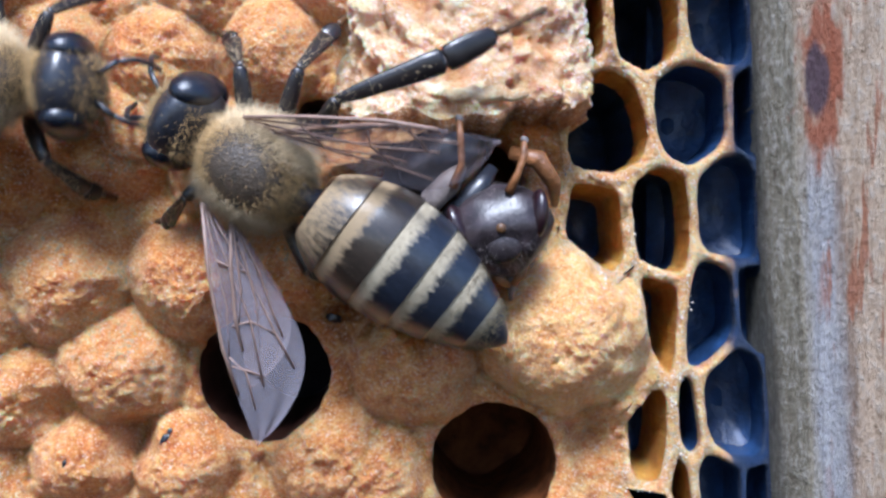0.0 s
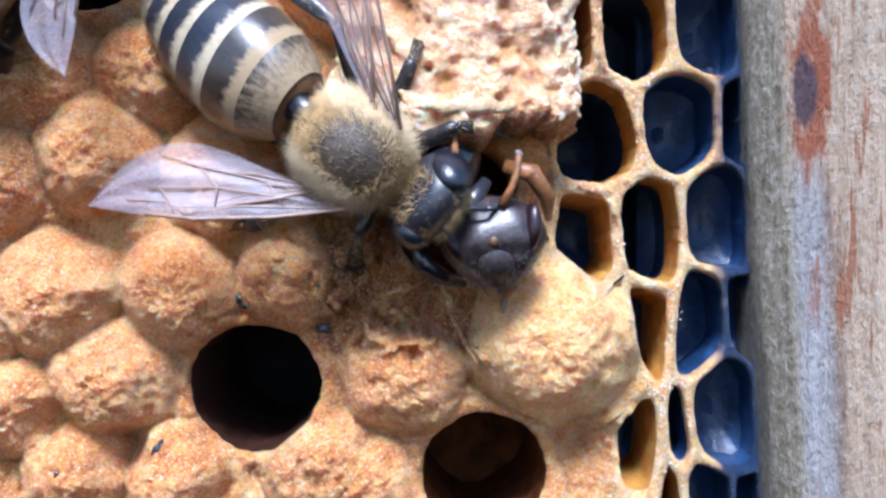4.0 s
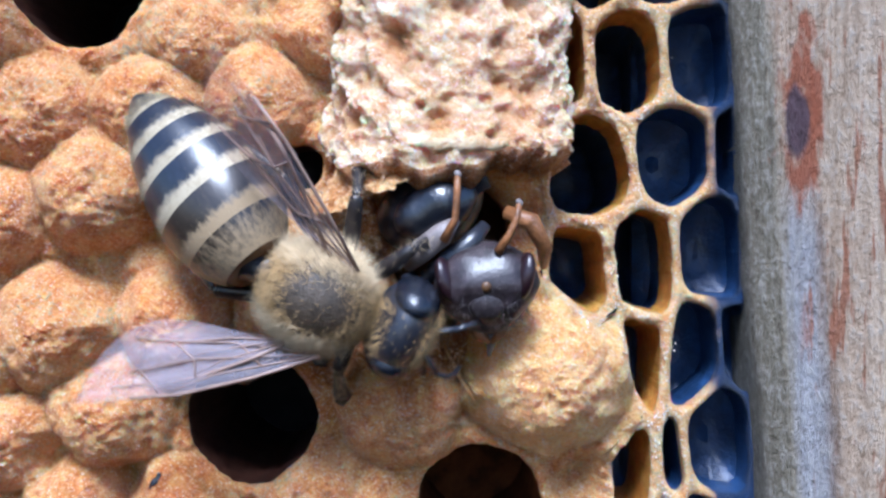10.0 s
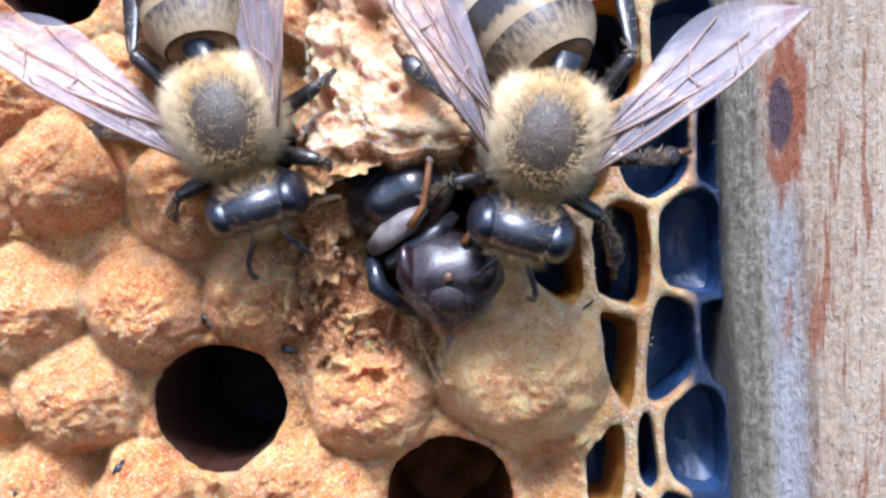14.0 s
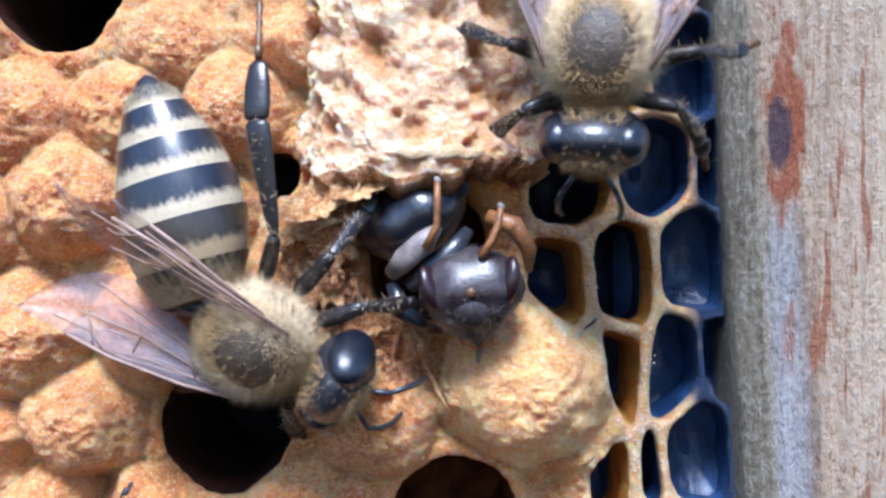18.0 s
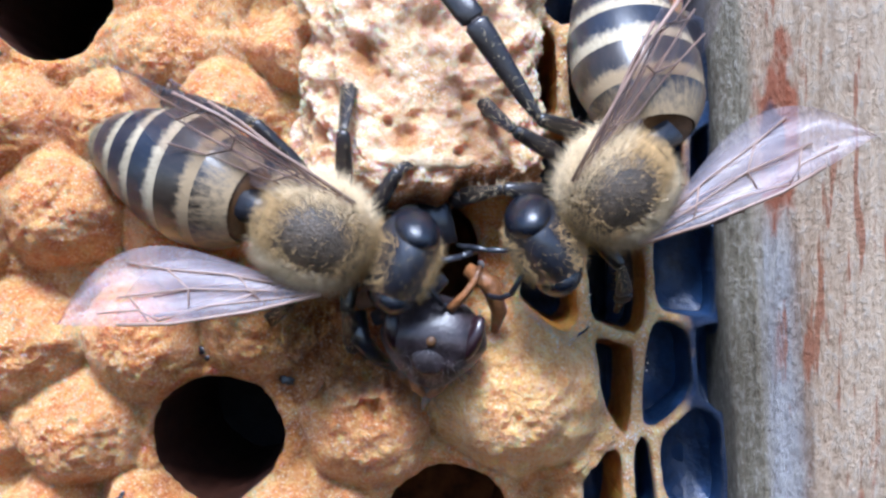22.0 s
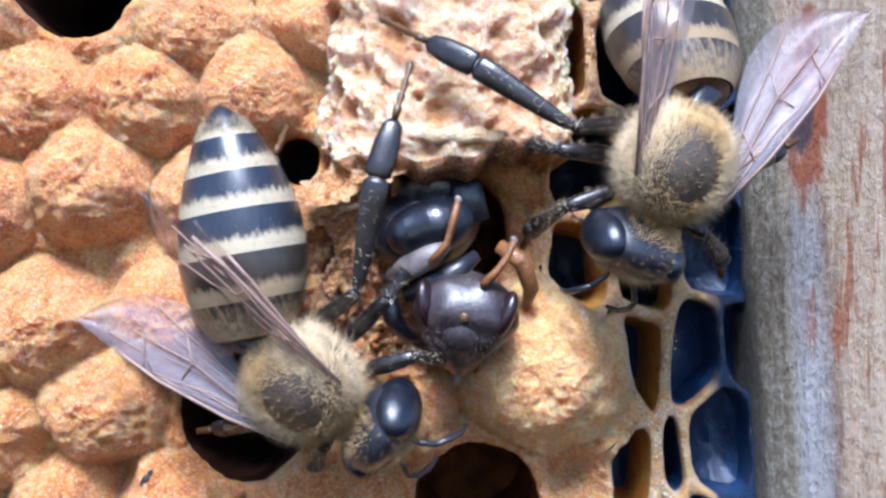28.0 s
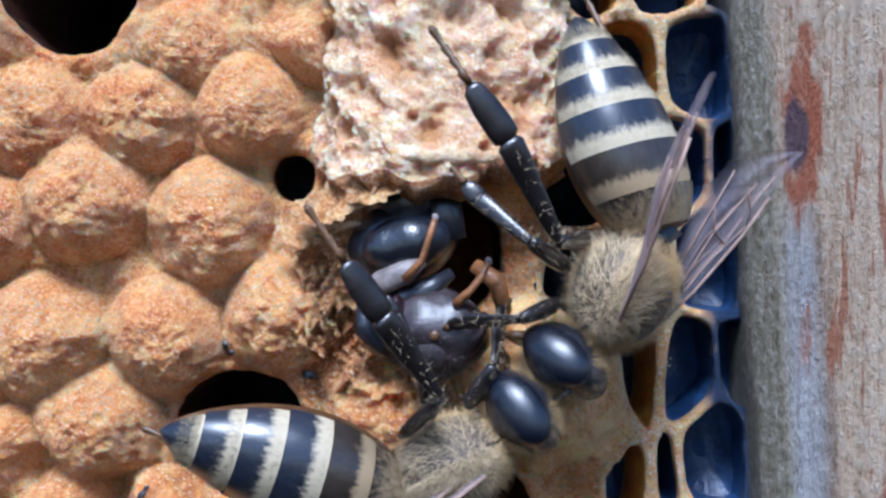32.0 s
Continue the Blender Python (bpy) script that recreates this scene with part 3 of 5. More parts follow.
def well(rim, x0, y0, edge, depth, upper, lower, floor, shares=(0, 0.05, 0.11, 0.17, 0.3, 0.6, 1.0), cut=3, taper=0.03):
    """Walls and floor of an open cell under its rim."""
    x, y, z = edge
    wall = []
    for f in shares:
        k = 1 - taper * f
        wall.append((x0 + (x - x0) * k, y0 + (y - y0) * k, z * (1 - f) + depth * f))
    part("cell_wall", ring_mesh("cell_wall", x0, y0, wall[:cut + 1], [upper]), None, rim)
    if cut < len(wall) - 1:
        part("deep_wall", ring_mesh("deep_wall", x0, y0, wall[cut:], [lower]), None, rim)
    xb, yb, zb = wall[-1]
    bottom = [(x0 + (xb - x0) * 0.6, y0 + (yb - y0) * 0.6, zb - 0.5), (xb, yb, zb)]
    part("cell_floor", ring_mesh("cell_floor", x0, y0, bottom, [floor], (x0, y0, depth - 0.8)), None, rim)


def round_cell(i):
    """An open cell in the brood, lined with brown cocoon; most floors carry painted shade."""
    x0, y0, kind, a, b = spots[i]
    n = 180
    ang = np.linspace(0, 2 * math.pi, n, endpoint=False)
    reach = edge_radius(i, ang) + 0.03
    inner = np.hypot(a * np.cos(ang), b * np.sin(ang)) * (1 + 0.02 * np.sin(3 * ang) + 0.012 * np.sin(7 * ang + i) + 0.006 * np.sin(23 * ang))
    inner = np.minimum(inner, reach - 0.14)
    rings = []
    for f in np.linspace(0, 1, 12)[::-1]:
        rr = inner + (reach - inner) * f
        x, y = x0 + np.cos(ang) * rr, y0 + np.sin(ang) * rr
        rings.append((x, y, surface(x, y) - 0.16 * np.clip(1 - (rr - inner) / 0.22, 0, 1) ** 2))
    x, y, z = rings[-1]
    rings.append((x0 + (x - x0) * 0.985, y0 + (y - y0) * 0.985, z - 0.25 + 0.015 * np.sin(9 * ang + i) + 0.012 * np.sin(31 * ang + 2 * i)))
    rim = part("open_cell", ring_mesh("open_cell", x0, y0, rings, [M_CAP]), None, comb)
    small, mouth, worn = a < 1, b > 2.4, x0 > 1
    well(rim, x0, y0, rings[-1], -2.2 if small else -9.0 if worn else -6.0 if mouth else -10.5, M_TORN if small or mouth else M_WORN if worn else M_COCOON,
         M_WORN if worn or mouth else M_COCOON, M_WORN if worn or mouth else M_PIT_SHADE)


def six_sided_cell(kind, half, corners, seed):
    """An open cell by the side bar, with thin shared wax rims that run out on the bare dark foundation."""
    ring = ring_of(corners)
    x0, y0 = np.mean([c[0] for c in ring]), np.mean([c[1] for c in ring])
    n = 120
    ang = np.linspace(0, 2 * math.pi, n, endpoint=False)
    outer = polygon_radius(ring, (x0, y0), ang, 0, 60) + 0.02
    crumb = 0.04 * np.sin(5 * ang + seed) + 0.03 * np.sin(11 * ang + 2 * seed) + 0.022 * np.sin(23 * ang + seed) + 0.016 * np.sin(37 * ang)
    inner = polygon_radius(ring, (x0, y0), ang, half, 7) * (1 + (0.2 if kind in ("plastic", "bare") else 0.35) * crumb)
    inner = np.minimum(inner, outer - 0.06)
    rings = []
    for f in np.linspace(0, 1, 8)[::-1]:
        rr = inner + (outer - inner) * f
        x, y = x0 + np.cos(ang) * rr, y0 + np.sin(ang) * rr
        drop = np.clip((x - 10.0) / 1.2, 0, 1)
        z = surface(x, y) * (1 - 0.75 * drop) + 0.75 * drop * (slope(x) - 0.35) - 0.14 * (1 - f) ** 3
        rings.append((x, y, z))
    x, y, z = rings[-1]
    rings.append((x0 + (x - x0) * 0.985, y0 + (y - y0) * 0.985, z - 0.18))
    rim = part("open_cell", ring_mesh("open_cell", x0, y0, rings, [M_EDGE]), None, comb)
    if kind == "amber":
        well(rim, x0, y0, rings[-1], -4.8, M_AMBER, M_AMBER, M_DARK, cut=6, taper=0.2)
    elif kind == "waxy":
        # amber near the rim, navy below: the depth's shade is in the wall colour
        well(rim, x0, y0, rings[-1], -8.5, M_AMBER, M_DARK, M_DARK, cut=4, taper=0.10)
    else:
        well(rim, x0, y0, rings[-1], -4.2, M_EDGE, M_DARK, M_DARK, cut=2, taper=0.06)


for i, s in enumerate(spots):
    if s[2] in ("cap", "torn"):
        capped_cell(i)
    else:
        round_cell(i)
for i, (kind, half, corners) in enumerate(OPEN):
    six_sided_cell(kind, half, corners, i)


def rim_crumbs():
    """Pale crumbs of wax left along the rims of the open cells."""
    r = random.Random(17)
    verts, faces = [], []
    for kind, half, corners in OPEN:
        ring = ring_of(corners)
        for (ax, ay), (bx, by) in zip(ring, ring[1:] + ring[:1]):
            if max(ax, bx) > 9.3 or r.random() < 0.35:
                continue
            along = r.uniform(0.15, 0.85)
            for _ in range(r.randint(3, 12)):
                f = min(1, max(0, r.gauss(along, 0.16)))
                x, y = ax + (bx - ax) * f + r.gauss(0, 0.09), ay + (by - ay) * f + r.gauss(0, 0.09)
                z = float(surface(np.array([x]), np.array([y]))[0]) + 0.02
                size = r.uniform(0.015, 0.055)
                q = len(verts)
                for dx, dy, dz in ((1, 0, 0), (0, 1, 0), (-1, 0, 0), (0, -1, 0), (0, 0, 1), (0, 0, -1)):
                    k = size * r.uniform(0.6, 1.3)
                    verts.append((x + dx * k, y + dy * k, z + dz * k))
                faces += [(q + a, q + (a + 1) % 4, q + 4) for a in range(4)] + [(q + (a + 1) % 4, q + a, q + 5) for a in range(4)]
    part("crumb_dust", mesh_from("crumb_dust", verts, faces, [M_CRUMB]), None, comb, "whitish dust of wax crumbs")["kind"] = "stuff"


rim_crumbs()


def slab(name, x0, x1, y0, y1, z0, z1, mat, parent):
    bm = bmesh.new()
    bmesh.ops.create_cube(bm, size=1)
    bmesh.ops.transform(bm, matrix=Matrix.Translation(((x0 + x1) / 2, (y0 + y1) / 2, (z0 + z1) / 2)) @ Matrix.Diagonal((x1 - x0, y1 - y0, z1 - z0, 1)), verts=bm.verts)
    return part(name, bm, mat, parent)


slab("foundation", 8.0, 12.5, -27, 27, -5.4, -4.9, M_DARK, comb)
slab("wax_bed", -36, 6.4, -27, -10.5, -2.2, -1.2, M_CAP, comb)
slab("midrib", -36, 12, -27, 27, -12.6, -11.6, M_DARK, comb)

# ---- the frame's wooden side bar ----
def side_bar():
    ob = tagged(empty("hive_frame_bar", COMB), "weathered pine side bar of a hive frame, rust-stained", "hive frame", kind="structure")
    ys = np.linspace(-60, 60, 400)
    profile = [(0.0, -13), (0.0, -3.0), (0.03, -2.0), (0.12, -1.5), (0.35, -1.1), (0.75, -0.85), (1.15, -0.7), (1.3, -0.5), (1.7, -0.42), (2.3, -0.36), (2.9, -0.33), (3.2, -0.3),
               (3.4, -0.2), (4.2, -0.12), (5.2, -0.1), (6.4, -0.1), (7.6, -0.15), (8.6, -0.3), (9.1, -0.8), (9.3, -2), (9.3, -13)]
    verts, faces = [], []
    for y in ys:
        edge = 11.66 - 0.058 * y
        ya = np.array([y])
        for k, (px, pz) in enumerate(profile):
            w = float(fbm(ya * 0.15, np.array([k * 3.1]), 1.0, 3)[0])
            fine = float(fbm(ya * 1.2, np.array([k * 1.7]), 1.0, 2)[0])
            verts.append((edge + px + 0.16 * w + 0.06 * fine, y, pz + 0.05 * w + 0.03 * fine))
    k = len(profile)
    for a in range(len(ys) - 1):
        for b in range(k - 1):
            faces.append((a * k + b, a * k + b + 1, (a + 1) * k + b + 1, (a + 1) * k + b))
        faces.append((a * k + k - 1, a * k, (a + 1) * k, (a + 1) * k + k - 1))
    faces += [tuple(range(k)), tuple(range((len(ys) - 1) * k, len(ys) * k))[::-1]]
    part("bar", mesh_from("bar", verts, faces, [M_WOOD]), None, ob)
    return ob


bar = side_bar()
# flakes of torn wax and specks of dirt
rr = random.Random(12)
for fx, fy, size in ((-3.36, -1.53, 0.32), (-2.77, -0.56, 0.35), (-2.48, -3.09, 0.28), (-1.80, -2.71, 0.32), (-1.21, -3.19, 0.34), (-0.73, -3.33, 0.30), (-3.75, -2.31, 0.36), (-3.06, 0.22, 0.36), (-1.99, -3.48, 0.24), (-3.55, -0.56, 0.30)):
    bm = bmesh.new()
    ph = rr.uniform(0, 20)

    def flake(a, b, c):
        k = 1 + 0.9 * noise.noise(Vector((1.6 * a + ph, 1.6 * b, 0))) + 0.5 * noise.noise(Vector((4 * a, 4 * b + ph, 0)))
        return (a * k, b * k, c * 0.35 + 1.6 * noise.noise(Vector((a * 1.8, b * 1.8 + ph, 3))))
    blob(bm, (0, 0, 0), (size, size * rr.uniform(0.45, 0.8), size * 0.3), 26, 16, flake)
    h = float(surface(np.array([fx]), np.array([fy]))[0])
    part("wax_flake", bm, M_TORN if rr.random() < 0.5 else M_CAP, comb, "ragged curled wax flake",
         pose(fx * MM, fy * MM, (h + 0.12) * MM, rr.uniform(-30, 30), rr.uniform(-30, 30), rr.uniform(0, 360)))
for fx, fy, size in ((-6.95, -2.31, 0.22), (-4.04, -3.33, 0.26), (-9.69, -7.41, 0.20), (-6.70, -2.55, 0.15), (-9.57, -7.21, 0.13), (-12.86, -8.10, 0.12)):
    bm = bmesh.new()
    blob(bm, (0, 0, 0), (size, size * 0.6, size * 0.35), 14, 10, lambda a, b, c: tuple(q * (1 + 0.8 * noise.noise(Vector((a * 2, b * 2, c * 2 + fx)))) for q in (a, b, c)))
    part("dirt_speck", bm, M_CHITIN, comb, "dark speck of dirt", pose(fx * MM, fy * MM, (float(surface(np.array([fx]), np.array([fy]))[0]) + 0.03) * MM, 10, 0, fx * 50))

# thin crests of torn wax round the emptied cell
for k, line in enumerate((
        ((-4.06, -1.14), (-3.90, -2.20), (-3.84, -3.16)), ((-3.13, -1.14), (-3.09, -1.72), (-3.23, -2.30)), ((-2.71, -0.95), (-2.75, -1.43), (-2.82, -2.01)),
        ((-1.78, -1.91), (-1.97, -2.49), (-2.13, -3.16)), ((-1.20, -2.59), (-0.91, -3.07), (-1.05, -3.65)), ((-0.33, -1.23), (0.34, -2.49), (1.31, -4.80)),
        ((1.02, -3.26), (1.31, -4.03), (1.65, -4.61)), ((-3.52, 0.02), (-3.13, -0.27), (-2.65, -0.56)), ((-0.72, -1.81), (-1.20, -2.01), (-1.78, -2.10)))):
    bm = bmesh.new()
    pts, radii = [], []
    for j in range(15):
        f = j / 14
        x, y = (np.interp(f, (0, 0.5, 1), [p[q] for p in line]) for q in (0, 1))
        x, y = x + 0.10 * math.sin(9 * f + k) + 0.05 * math.sin(23 * f + 2 * k), y + 0.05 * math.sin(17 * f + k)
        pts.append((x, y, float(surface(np.array([x]), np.array([y]))[0]) + 0.08 + 0.12 * abs(math.sin(7 * f + k))))
        radii.append(0.03 + 0.10 * math.sin(math.pi * f) ** 0.6 * (0.6 + 0.4 * math.sin(19 * f + k)))
    tube(bm, pts, radii, 7, 1.5)
    part("torn_crest", bm, M_RAG if k % 3 else M_CAP, comb, "thin ragged crest of torn wax")

# ---- the queen cell hanging on the comb ----
MOUTH = 3.7


def queen_cell():
    ob = tagged(empty("queen_cell", COMB), "pitted pale wax queen cell with its lower end chewed open", "queen cell")
    n, rows = 180, 170
    ang = np.linspace(0, math.pi, n)
    rr = np.random.RandomState(5)
    ux, vz = 4.25 * np.sign(np.cos(ang)) * np.abs(np.cos(ang)) ** 0.85, 4.2 * np.sin(ang) ** 0.8
    arc = np.concatenate([[0], np.cumsum(np.hypot(np.diff(ux), np.diff(vz)))])
    pits = [(rr.uniform(0, arc[-1]), rr.uniform(MOUTH, 14), rr.choice([0.18, 0.26, 0.36, 0.5]) * rr.uniform(0.8, 1.3), rr.uniform(0.10, 0.32)) for _ in range(190)]

    def skin(inset, f):
        """A row of the shell: f runs from the mouth up."""
        mouth = MOUTH + 0.35 * np.sin(ang * 2.2 + 0.5) + 0.18 * np.sin(ang * 7) + 0.10 * np.sin(ang * 17) - 0.4 * np.clip(np.abs(ang - 1.6) - 1.0, 0, 1)
        if inset:
            mouth = mouth - 0.75 - 0.30 * fbm(ang * 4, ang * 0, 1.0, 3)
        y = mouth + (20 - mouth) * f
        w = 4.35 + 0.25 * np.sin(y * 0.6) - 0.35 * np.clip(1 - (y - MOUTH) / 3, 0, 1)
        hgt = 3.0 + 0.45 * np.clip(1 - (y - MOUTH) / 2.5, 0, 1) - 0.02 * (y - MOUTH)
        u, v = np.sign(np.cos(ang)) * np.abs(np.cos(ang)) ** 0.85, np.sin(ang) ** 0.8
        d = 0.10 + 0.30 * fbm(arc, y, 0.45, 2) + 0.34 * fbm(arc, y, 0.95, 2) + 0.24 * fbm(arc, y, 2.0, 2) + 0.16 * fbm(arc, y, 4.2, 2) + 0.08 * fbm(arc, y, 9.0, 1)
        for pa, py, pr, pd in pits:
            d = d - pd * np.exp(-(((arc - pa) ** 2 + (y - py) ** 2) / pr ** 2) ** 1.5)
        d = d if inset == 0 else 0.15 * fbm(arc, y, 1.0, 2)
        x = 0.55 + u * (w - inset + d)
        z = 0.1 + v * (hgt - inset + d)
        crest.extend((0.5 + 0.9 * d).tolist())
        return x, y, z

    crest = []

    def shell(inset):
        verts, faces = [], []
        fs = np.linspace(0, 1, rows) ** 1.5
        for f in fs:
            verts += [tuple(p) for p in np.stack(skin(inset, f), 1)]
        for a in range(rows - 1):
            for k in range(n - 1):
                faces.append((a * n + k, (a + 1) * n + k, (a + 1) * n + k + 1, a * n + k + 1))
        return verts, faces

    v1, f1 = shell(0)
    v2, f2 = shell(0.75)
    off = len(v1)
    faces = f1 + [tuple(i + off for i in f[::-1]) for f in f2]
    for k in range(n - 1):
        faces.append((k, k + 1, off + k + 1, off + k))
    ids = [0] * len(f1) + [1] * (len(f2) + n - 1)
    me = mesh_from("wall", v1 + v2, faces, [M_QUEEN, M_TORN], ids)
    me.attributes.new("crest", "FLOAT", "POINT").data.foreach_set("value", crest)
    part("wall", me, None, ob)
    # lip of the chewed edge, coloured pale for the light it catches
    bm = bmesh.new()
    line = [Vector((-0.5 + 0.3 * k, 4.02 + 0.07 * math.sin(2.1 * k), 3.66 + 0.05 * math.sin(1.3 * k))) for k in range(11)]
    tube(bm, line, [0.10 + 0.16 * math.sin(math.pi * k / 10) ** 0.5 * (1 + 0.25 * math.sin(3.7 * k)) for k in range(11)], 10, 0.7)
    part("lip", bm, M_LIP, ob, "pale yellow wax lip")
    # torn sheets of the lid beside the mouth
    for k, (cx, cy, cz, wide, high, rx, ry, rz, mat) in enumerate((
            (-4.05, 1.75, 2.0, 2.1, 1.6, -20, 25, 35, M_RAG), (-3.05, 2.40, 2.5, 2.5, 1.5, -30, 10, 20, M_RAG), (-1.75, 2.90, 2.8, 2.0, 1.2, -35, -8, 5, M_RAG),
            (-3.75, 0.75, 1.7, 1.5, 1.8, 18, 38, -12, M_TORN), (-2.70, 1.15, 1.7, 1.8, 2.0, 20, 26, 10, M_TORN), (-2.90, -0.30, 1.6, 1.6, 1.7, 15, 24, -20, M_TORN))):
        part("lid_rag", ragged_sheet(wide, high, 0.13, 0.55, k + 3), mat, ob, "torn ochre flap of the wax lid", pose(cx * MM, cy * MM, cz * MM, rx, ry, rz))
    bm = bmesh.new()
    tube(bm, [(-3.35, 1.15, 1.9), (-3.22, 1.52, 2.1), (-2.95, 1.75, 2.25), (-2.55, 1.85, 2.25), (-2.15, 1.90, 2.1)], [0.08, 0.13, 0.15, 0.12, 0.05], 8, 0.5)
    part("curled_strip", bm, M_LIP, ob, "pale curled strip of wax")
    return ob


queen_cell()


# ---- bees ----
def leg(parent, side, kind):
    """Coxa and thigh, then shin and foot as sub-parts."""
    hip, knee, ankle, toe = {
        "front": ((1.3, 0.9, -1.3), (2.3, 2.2, -0.9), (3.3, 2.9, -2.4), (4.1, 3.0, -3.3)),
        "middle": ((0.2, 1.2, -1.5), (0.3, 3.1, -0.9), (0.1, 4.6, -2.5), (-0.2, 5.7, -3.2)),
        "hind": ((-0.9, 1.1, -1.4), (-1.1, 3.3, 0.0), (-3.4, 5.9, -0.8), (-5.4, 8.6, -2.6)),
    }[kind]
    flip = lambda p: Vector((p[0], p[1] * side, p[2]))
    hip, knee, ankle, toe = map(flip, (hip, knee, ankle, toe))
    fat = 1.20 if kind == "hind" else 0.90
    j = hip

    def between(a, b, k):
        return [a.lerp(b, f) - j for f in k]
    bm = bmesh.new()
    k = (0, 0.15, 0.4, 0.75, 0.95, 1)
    tube(bm, between(hip, knee, k), [0.18, 0.27, 0.30, 0.26, 0.22, 0.14], 12, 0.8)
    ob = part("leg", bm, M_LEG, parent, "", Matrix.Translation(j * MM))
    bm = bmesh.new()
    k = (0, 0.04, 0.2, 0.5, 0.8, 0.96, 1)
    tube(bm, between(knee, ankle, k), [0.10, 0.17, 0.21 * fat, 0.27 * fat, 0.33 * fat, 0.34 * fat, 0.28], 14, 0.45)
    part("shin", bm, M_LEG, ob)
    bm = bmesh.new()
    mid = ankle.lerp(toe, 0.5)
    tube(bm, between(ankle, mid, (0, 0.05, 0.25, 0.6, 0.9, 1)), [0.27, 0.34 * fat, 0.36 * fat, 0.34 * fat, 0.26 * fat, 0.12], 14, 0.38)
    part("foot", bm, M_LEG, ob)
    bm = bmesh.new()
    tube(bm, between(mid, toe, (0, 0.2, 0.23, 0.42, 0.45, 0.64, 0.67, 0.92, 1)), [0.10, 0.15, 0.08, 0.14, 0.08, 0.13, 0.07, 0.13, 0.06], 8)
    part("toe", bm, M_BROWN, ob)
    bm = bmesh.new()
    tube(bm, between(ankle.lerp(knee, 0.04), ankle.lerp(toe, 0.04), (0, 0.5, 1)), [0.24, 0.25, 0.24], 10, 0.5)
    part("joint", bm, M_GREY, ob, "pale ankle joint")
    # fringe of pale bristles along thigh and shin
    r = np.random.RandomState(11)
    pts = np.array([tuple(knee.lerp(ankle, f) - j) for f in r.uniform(0, 0.95, 90)] + [tuple(hip.lerp(knee, f) - j) for f in r.uniform(0, 1, 90)])
    nrm = r.normal(0, 1, pts.shape)
    nrm /= np.linalg.norm(nrm, axis=1)[:, None]
    part("bristle_fringe", fur_mesh("bristle_fringe", pts + nrm * 0.2, nrm, 0.40, 0.010, (-0.3, 0, 0), M_PALE_FUR, r), None, ob)
    return ob


def wing(parent, side, kind):
    """A clear wing that points back from its hinge, with its veins."""
    ln, wd = (8.1, 2.75) if kind == "fore" else (5.6, 1.9)
    n = 26
    top, low = [], []
    for i in range(n + 1):
        f = i / n
        lead = 0.14 * wd * math.sin(math.pi * f) + 0.02
        trail = wd * (0.92 * math.sin(math.pi * min(1, f ** 1.35)) ** 0.8 * (0.55 + 0.45 * f) + 0.04 * (1 - f))
        ripple = 0.06 * math.sin(9 * f)
        top.append((-ln * f, side * lead, 0.05 * math.sin(6 * f)))
        low.append((-ln * f * 0.985, -side * trail, -0.10 * f + ripple))
    verts, faces = [], []
    cols = 8
    for a, b in zip(top, low):
        for k in range(cols + 1):
            g = k / cols
            verts.append((a[0] + (b[0] - a[0]) * g, a[1] + (b[1] - a[1]) * g, a[2] + (b[2] - a[2]) * g + 0.07 * math.sin(14 * g)))
    for i in range(n):
        for k in range(cols):
            q = i * (cols + 1) + k
            faces.append((q, q + 1, q + cols + 2, q + cols + 1))
    hinge = Vector((0.9 if kind == "fore" else -0.1, side * 1.55, 0.9 if kind == "fore" else 0.75))
    ob = part("forewing" if kind == "fore" else "hindwing", mesh_from("membrane", verts, faces, [M_WING]), None, parent, "clear veined wing", Matrix.Translation(hinge * MM))
    bm = bmesh.new()

    def at(f, g):
        i = min(n, int(f * n))
        a, b = Vector(top[i]), Vector(low[i])
        return a.lerp(b, g) + Vector((0, 0, 0.03))
    lines = [[(0, 0), (0.3, 0.0), (0.6, 0.0), (0.8, 0.02)], [(0, 0.4), (0.2, 0.25), (0.45, 0.2), (0.62, 0.05)], [(0.05, 0.6), (0.25, 0.5), (0.5, 0.45), (0.8, 0.4)],
             [(0.1, 0.8), (0.35, 0.75), (0.6, 0.7), (0.75, 0.85)], [(0.25, 0.24), (0.28, 0.5), (0.33, 0.76)], [(0.5, 0.19), (0.52, 0.45), (0.58, 0.7)],
             [(0.66, 0.05), (0.72, 0.25), (0.74, 0.42)], [(0.62, 0.05), (0.7, 0.2), (0.86, 0.22)]]
    for line in lines if kind == "fore" else lines[:4]:
        tube(bm, [at(*p) for p in line], [0.06 if line is lines[0] else 0.032] * len(line), 5)
    part("vein_web", bm, M_VEIN, ob)
    return ob


